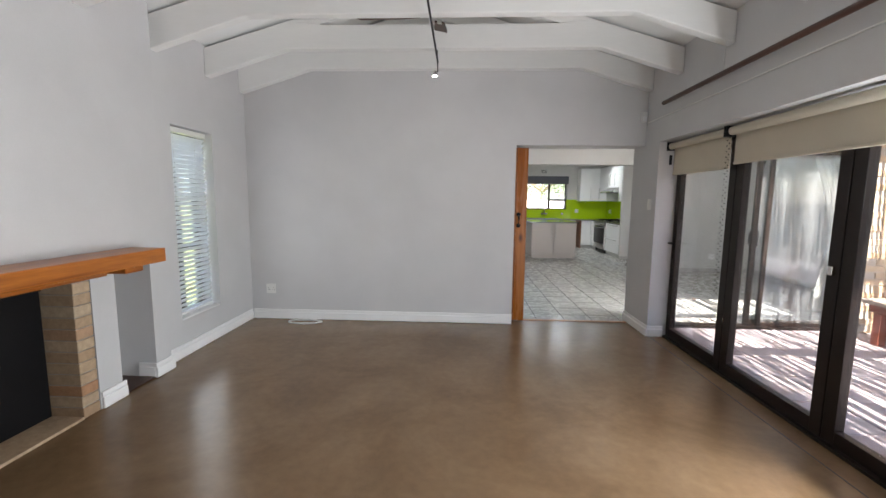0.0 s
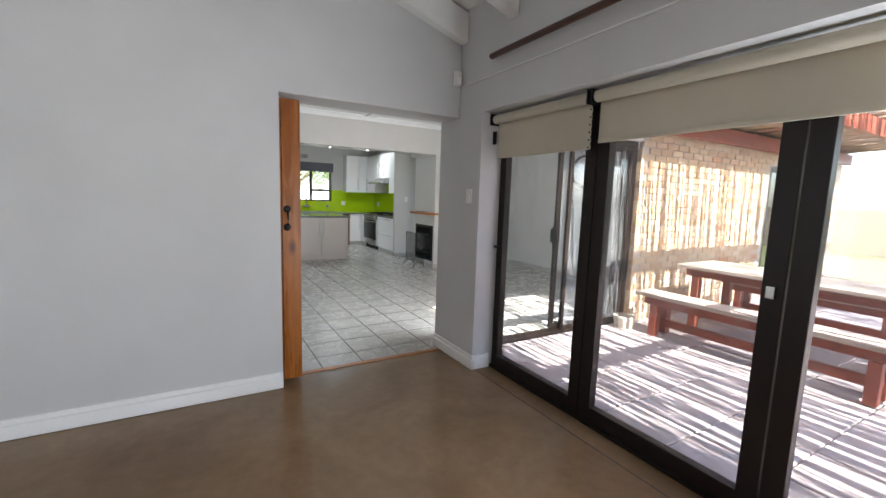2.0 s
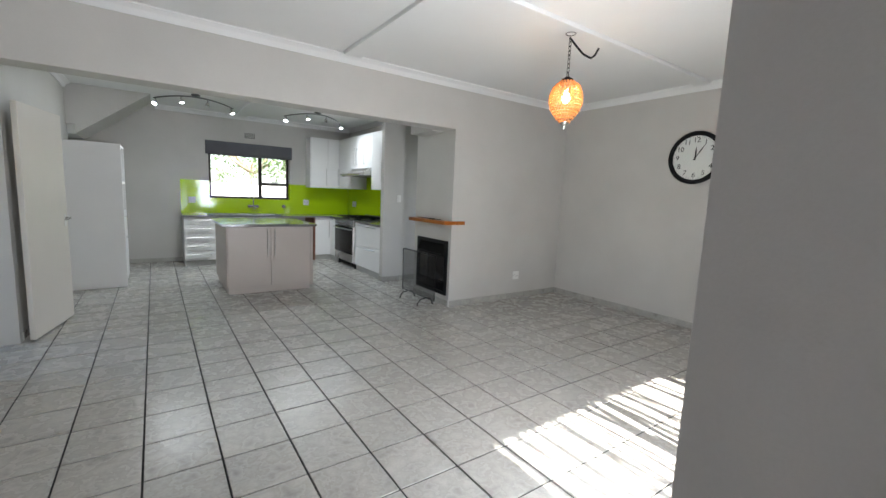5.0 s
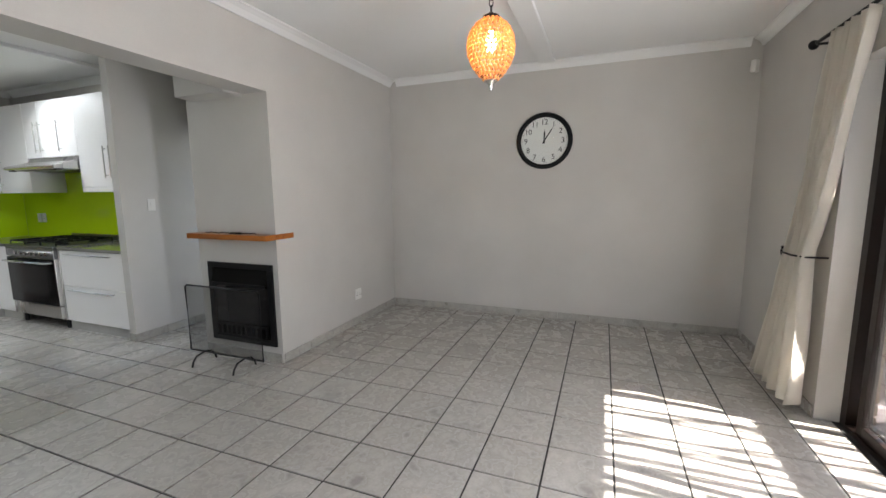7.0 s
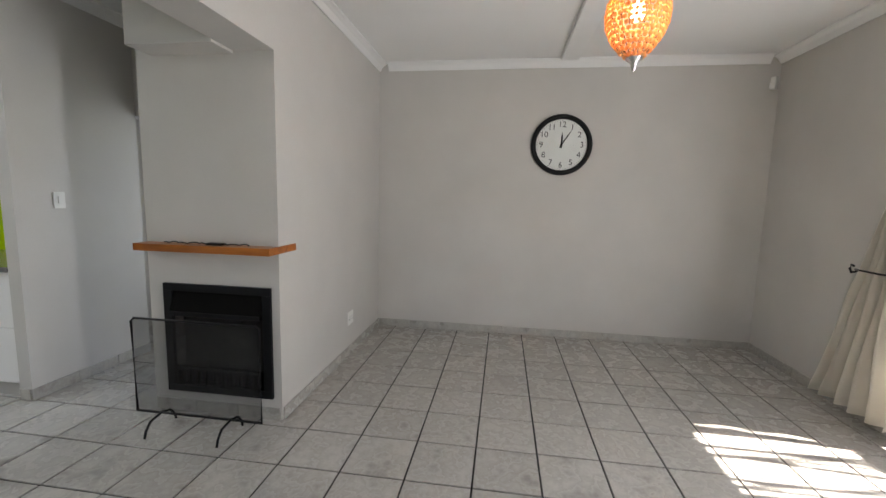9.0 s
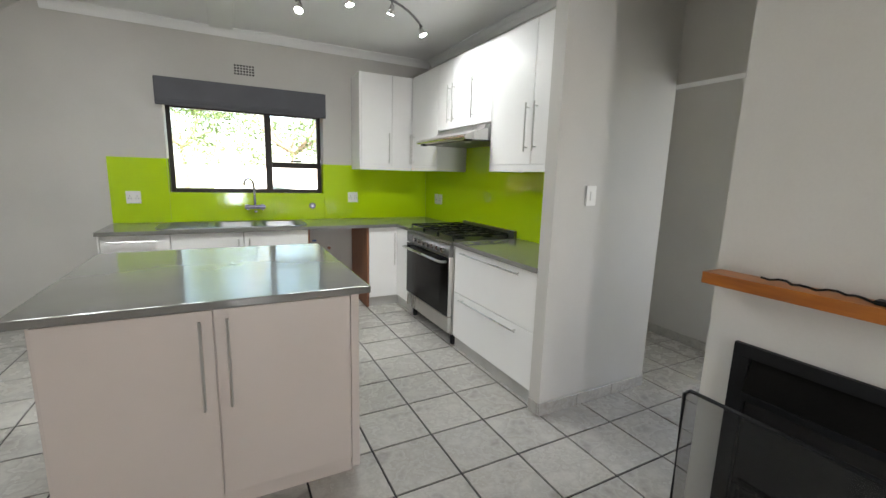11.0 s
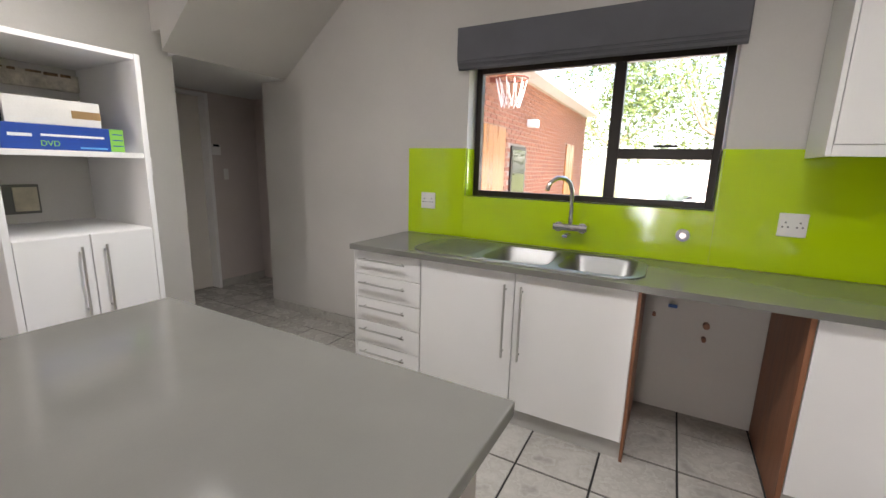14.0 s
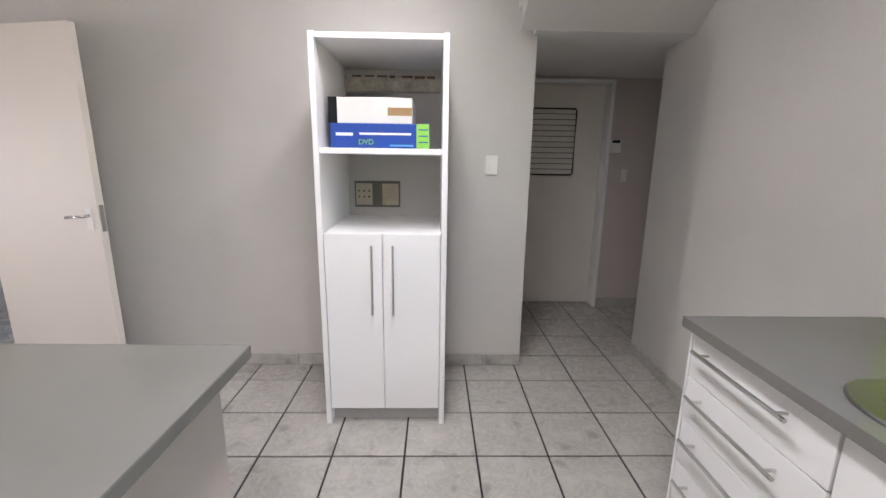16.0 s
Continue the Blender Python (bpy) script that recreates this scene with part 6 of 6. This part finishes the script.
w = part("window", boxes((0.81, 0.84, 17.95, 18.7, 0.85, 1.75), bevel=0.004), BRONZE, g)
part("pane", boxes((0.841, 0.844, 18.0, 18.65, 0.91, 1.69)), DARKGLASS, w)
part("wall_lamp", boxes((0.803, 0.98, 18.75, 18.95, 2.12, 2.25), bevel=0.01), PLASTIC, g, "white floodlight")
bm = bmesh.new()
rings = 0.22
pts = [(1.12 + rings * math.cos(6.28319 * k / 20), 17.0 + rings * math.sin(6.28319 * k / 20), 2.6) for k in range(21)]
hoop = thing("basketball_hoop", "red basketball hoop with white net on brick wall", "hoop")
part("ring", tube(pts, 0.012, 8), REDPAINT, hoop, smooth=True)
part("bracket", boxes((0.803, 0.895, 16.96, 17.04, 2.56, 2.63), bevel=0.004), REDPAINT, hoop)
bm = bmesh.new()
for k in range(12):
    a, b = 6.28319 * k / 12, 6.28319 * (k + 1) / 12
    for s in (a, b):
        rod(bm, (1.12 + rings * math.cos(a), 17.0 + rings * math.sin(a), 2.59), (1.12 + 0.13 * math.cos(s), 17.0 + 0.13 * math.sin(s), 2.22), 0.004, None, 4)
part("net", bm, PLASTIC, hoop)
brick2 = mesh_of("brick", boxes((-0.006, 0.006, -0.107, 0.107, -0.033, 0.033)), REDBRICK)
nb = 0
verts_far = bmesh.new()
for row in range(38):
    z = 0.0 + row * 0.076
    for c in range(40):
        y = 15.12 + c * 0.227 + (0.1135 if row % 2 else 0)
        if y > 24.1 or any(a - 0.07 < y < b + 0.07 and z0 < z < z1 for a, b, z0, z1 in ((16.75, 17.63, -1, 2.05), (21.9, 22.78, -1, 2.05), (17.95, 18.7, 0.80, 1.80))):
            continue
        if 0.7 < z < 2.6 and 16.3 < y < 20.6 and nb < 290:
            o = new("brick", brick2)
            o.parent = g
            o.location = (0.804, y, z)
            nb += 1
        else:
            box(verts_far, 0.798, 0.810, y - 0.107, y + 0.107, z - 0.033, z + 0.033)
tagged(part("far_bricks", verts_far, REDBRICK, g), kind="stuff")
tree("garden_tree", 4.5, 23.5, 2.6, 4.0, (3.2, 2.0, 2.6), 10500, 0.06, LEAF, 41, "bright leafy tree behind yard")
tree("garden_tree", 8.5, 24.5, 2.6, 3.8, (3.2, 2.0, 2.6), 9500, 0.06, LEAF, 42, "bright leafy tree behind yard")
tree("garden_tree", 1.0, 29.0, 3.0, 4.5, (3.0, 2.0, 2.6), 11000, 0.07, LEAF, 43, "bright leafy tree behind outbuilding")
structure("yard_wall", boxes((2.2, 14.0, 21.4, 21.6, -0.14, 1.5)), PAINT, "pale plastered yard wall", "wall")
# rounded pale car roof seen low in the window
g = thing("parked_car", "pale silver car parked in yard", "car")
CARP = surface("silver_car_paint", (0.62, 0.56, 0.54), 0.25, 0.3, big=2, fine=300, spread=0.03, bump_s=0.0, coat=0.8)
body = prism([(-2.0, 0.35), (-2.0, 0.75), (-1.85, 0.9), (-1.2, 0.98), (-0.55, 1.42), (0.2, 1.5), (1.0, 1.46), (1.6, 1.05), (2.0, 0.98), (2.05, 0.4)], 1, -0.8, 0.8)
bmesh.ops.bevel(body, geom=body.edges[:], offset=0.08, segments=3, affect="EDGES")
part("body", body, CARP, g, smooth=True)
part("windscreen", prism([(-1.17, 1.0), (-0.57, 1.42), (-0.53, 1.40), (-1.1, 1.0)], 1, -0.66, 0.66), DARKGLASS, g)
part("side_window", boxes((-0.45, 1.0, -0.812, -0.802, 1.02, 1.36), bevel=0.004), DARKGLASS, g)
for x in (-1.35, 1.35):
    for y in (-0.72, 0.72):
        wl = part("wheel", rods(((x, y - 0.1, 0.3), (x, y + 0.1, 0.3)), r=0.31, sides=24), BLACK, g)
        part("rim", rods(((x, y - 0.11, 0.3), (x, y + 0.11, 0.3)), r=0.19, sides=16), CHROME, wl)
g.matrix_basis = pose(3.9, 17.2, -0.03, 0, 0, 8) @ Matrix.Diagonal((1, 1, 0.82, 1))

# ---- pieces: skirting tiles, patio pavers, facade bricks, floor tiles ----
def skirt_tiles(name, a, b, fixed, axis, side):
    """Tile skirting along a wall; side +1 or -1 points into the room."""
    g = thing(name, "grey mottled tile skirting", "skirting", kind="structure")
    n = max(1, int(round(abs(b - a) / 0.343)))
    w = (b - a) / n
    for i in range(n):
        lo, hi = sorted((fixed + 0.001 * side, fixed + 0.011 * side))
        u0, u1 = a + i * w + 0.0015, a + (i + 1) * w - 0.0015
        dims = (u0, u1, lo, hi, 0.001, 0.08) if axis == "x" else (lo, hi, u0, u1, 0.001, 0.08)
        part("skirting_tile", boxes(dims, bevel=0.002, segments=1), TILE, g)


skirt_tiles("baseboard_dining_east", 5.31, 9.04, EX, "y", -1)
skirt_tiles("baseboard_dining_north", 4.18, 6.18, 9.05, "x", -1)
skirt_tiles("baseboard_dining_south", 4.63, 6.18, 5.30, "x", 1)
skirt_tiles("baseboard_breast", 9.06, 9.92, 4.17, "y", -1)
skirt_tiles("baseboard_partition", 4.08, 5.02, 10.785, "x", -1)
skirt_tiles("baseboard_partition_end", 10.79, 10.875, 4.09, "y", -1)
skirt_tiles("baseboard_west", 9.79, 11.825, WX, "y", 1)
skirt_tiles("baseboard_west_far", 12.455, 12.975, WX, "y", 1)
skirt_tiles("baseboard_north", -0.04, 1.56, NY, "x", -1)
skirt_tiles("baseboard_west_dining", 5.3, 8.87, WX, "y", 1)
skirt_tiles("baseboard_hall_end", 13.95, 14.5, -1.03, "y", 1)
skirt_tiles("baseboard_passage", 9.9, 11.5, 6.05, "y", -1)

# patio pavers
pav = thing("patio", "mauve concrete paver patio with dappled shade", "patio", kind="structure")
pav_me = mesh_of("paver", boxes((-0.222, 0.222, -0.222, 0.222, -0.04, 0.0), bevel=0.006, segments=1), PAVER)
far = bmesh.new()
for i in range(18):
    for j in range(21):
        x, y = 2.66 + i * 0.452, 4.83 - j * 0.452
        if i < 12 and j < 14:
            o = new("paver", pav_me)
            o.parent = pav
            o.matrix_basis = pose(x, y, -0.012 + random.uniform(-0.003, 0.003), random.uniform(-0.3, 0.3), random.uniform(-0.3, 0.3), random.uniform(-0.4, 0.4))
        elif y < 5.0 and x < 10.5:
            box(far, x - 0.222, x + 0.222, y - 0.222, y + 0.222, -0.05, -0.012)
tagged(part("far_pavers", far, PAVER, pav), kind="stuff")

# facade bricks
fac = bpy.data.objects["house_facade"]
fb = mesh_of("brick", boxes((-0.108, 0.108, -0.006, 0.010, -0.033, 0.033), bevel=0.003, segments=1), BRICK)
far = bmesh.new()
nb = 0
for row in range(34):
    z = -0.03 + row * 0.0762
    for c in range(27):
        x = 4.76 + c * 0.227 - (0.1135 if row % 2 else 0)
        if x > 10.5 or x < 4.70 or (7.70 < x < 10.06 and 0.0 < z < 2.1):
            continue
        if x < 6.75 and nb < 298:
            o = new("brick", fb)
            o.parent = fac
            o.location = (x, 5.008 + random.uniform(-0.0015, 0.0015), z)
            nb += 1
        else:
            box(far, x - 0.108, x + 0.108, 5.002, 5.014, z - 0.033, z + 0.033)
tagged(part("far_bricks", far, BRICK, fac), kind="stuff")
# brick jamb beside the sliding door
jamb = thing("brick_jamb", "tan brick jamb beside sliding door", "jamb", kind="structure")
jm = mesh_of("brick", boxes((-0.018, 0.014, -0.03, 0.03, -0.033, 0.033), bevel=0.003, segments=1), BRICK)
for row in range(27):
    o = new("brick", jm)
    o.parent = jamb
    o.location = (4.638, 5.030, 0.03 + row * 0.0762)

# floor tiles
ft = thing("floor_tiles", "grey mottled ceramic floor tiles with dark grout", "floor", kind="structure")
TXP, TYP = 0.3405, 0.3405
tile_me = mesh_of("tile", boxes((-TXP / 2 + 0.005, TXP / 2 - 0.005, -TYP / 2 + 0.005, TYP / 2 - 0.005, -0.012, 0.0), bevel=0.0015, segments=1), TILE)
far = bmesh.new()
count = 0
for i in range(-13, 11):
    for j in range(-6, 22):
        x0, y0 = 3.083 + i * TXP, 7.15 + j * TYP
        x1, y1 = x0 + TXP, y0 + TYP
        cx0, cx1, cy0, cy1 = max(x0, -1.2), min(x1, 6.27), max(y0, 5.205), min(y1, 14.5)
        if cx1 - cx0 < 0.02 or cy1 - cy0 < 0.02:
            continue
        if cx0 > 4.75 and 9.2 < cy0 < 9.9 or cx0 > 4.72 and cy0 > 11.6:
            continue
        whole = cx1 - cx0 > TXP - 0.001 and cy1 - cy0 > TYP - 0.001
        near = whole and x0 > 1.0 and not (x0 > 1.7 and x1 < 3.0 and y0 > 10.7 and y1 < 11.9) and not (x0 > 4.2 and y0 > 9.0) and y0 < 13.2
        if near and count < 299:
            o = new("tile", tile_me)
            o.parent = ft
            o.location = ((x0 + x1) / 2, (y0 + y1) / 2, random.uniform(-0.0006, 0.0))
            count += 1
        else:
            box(far, cx0 + 0.005, cx1 - 0.005, cy0 + 0.005, cy1 - 0.005, -0.012, -0.0003)
tagged(part("far_tiles", far, TILE, ft), kind="stuff")
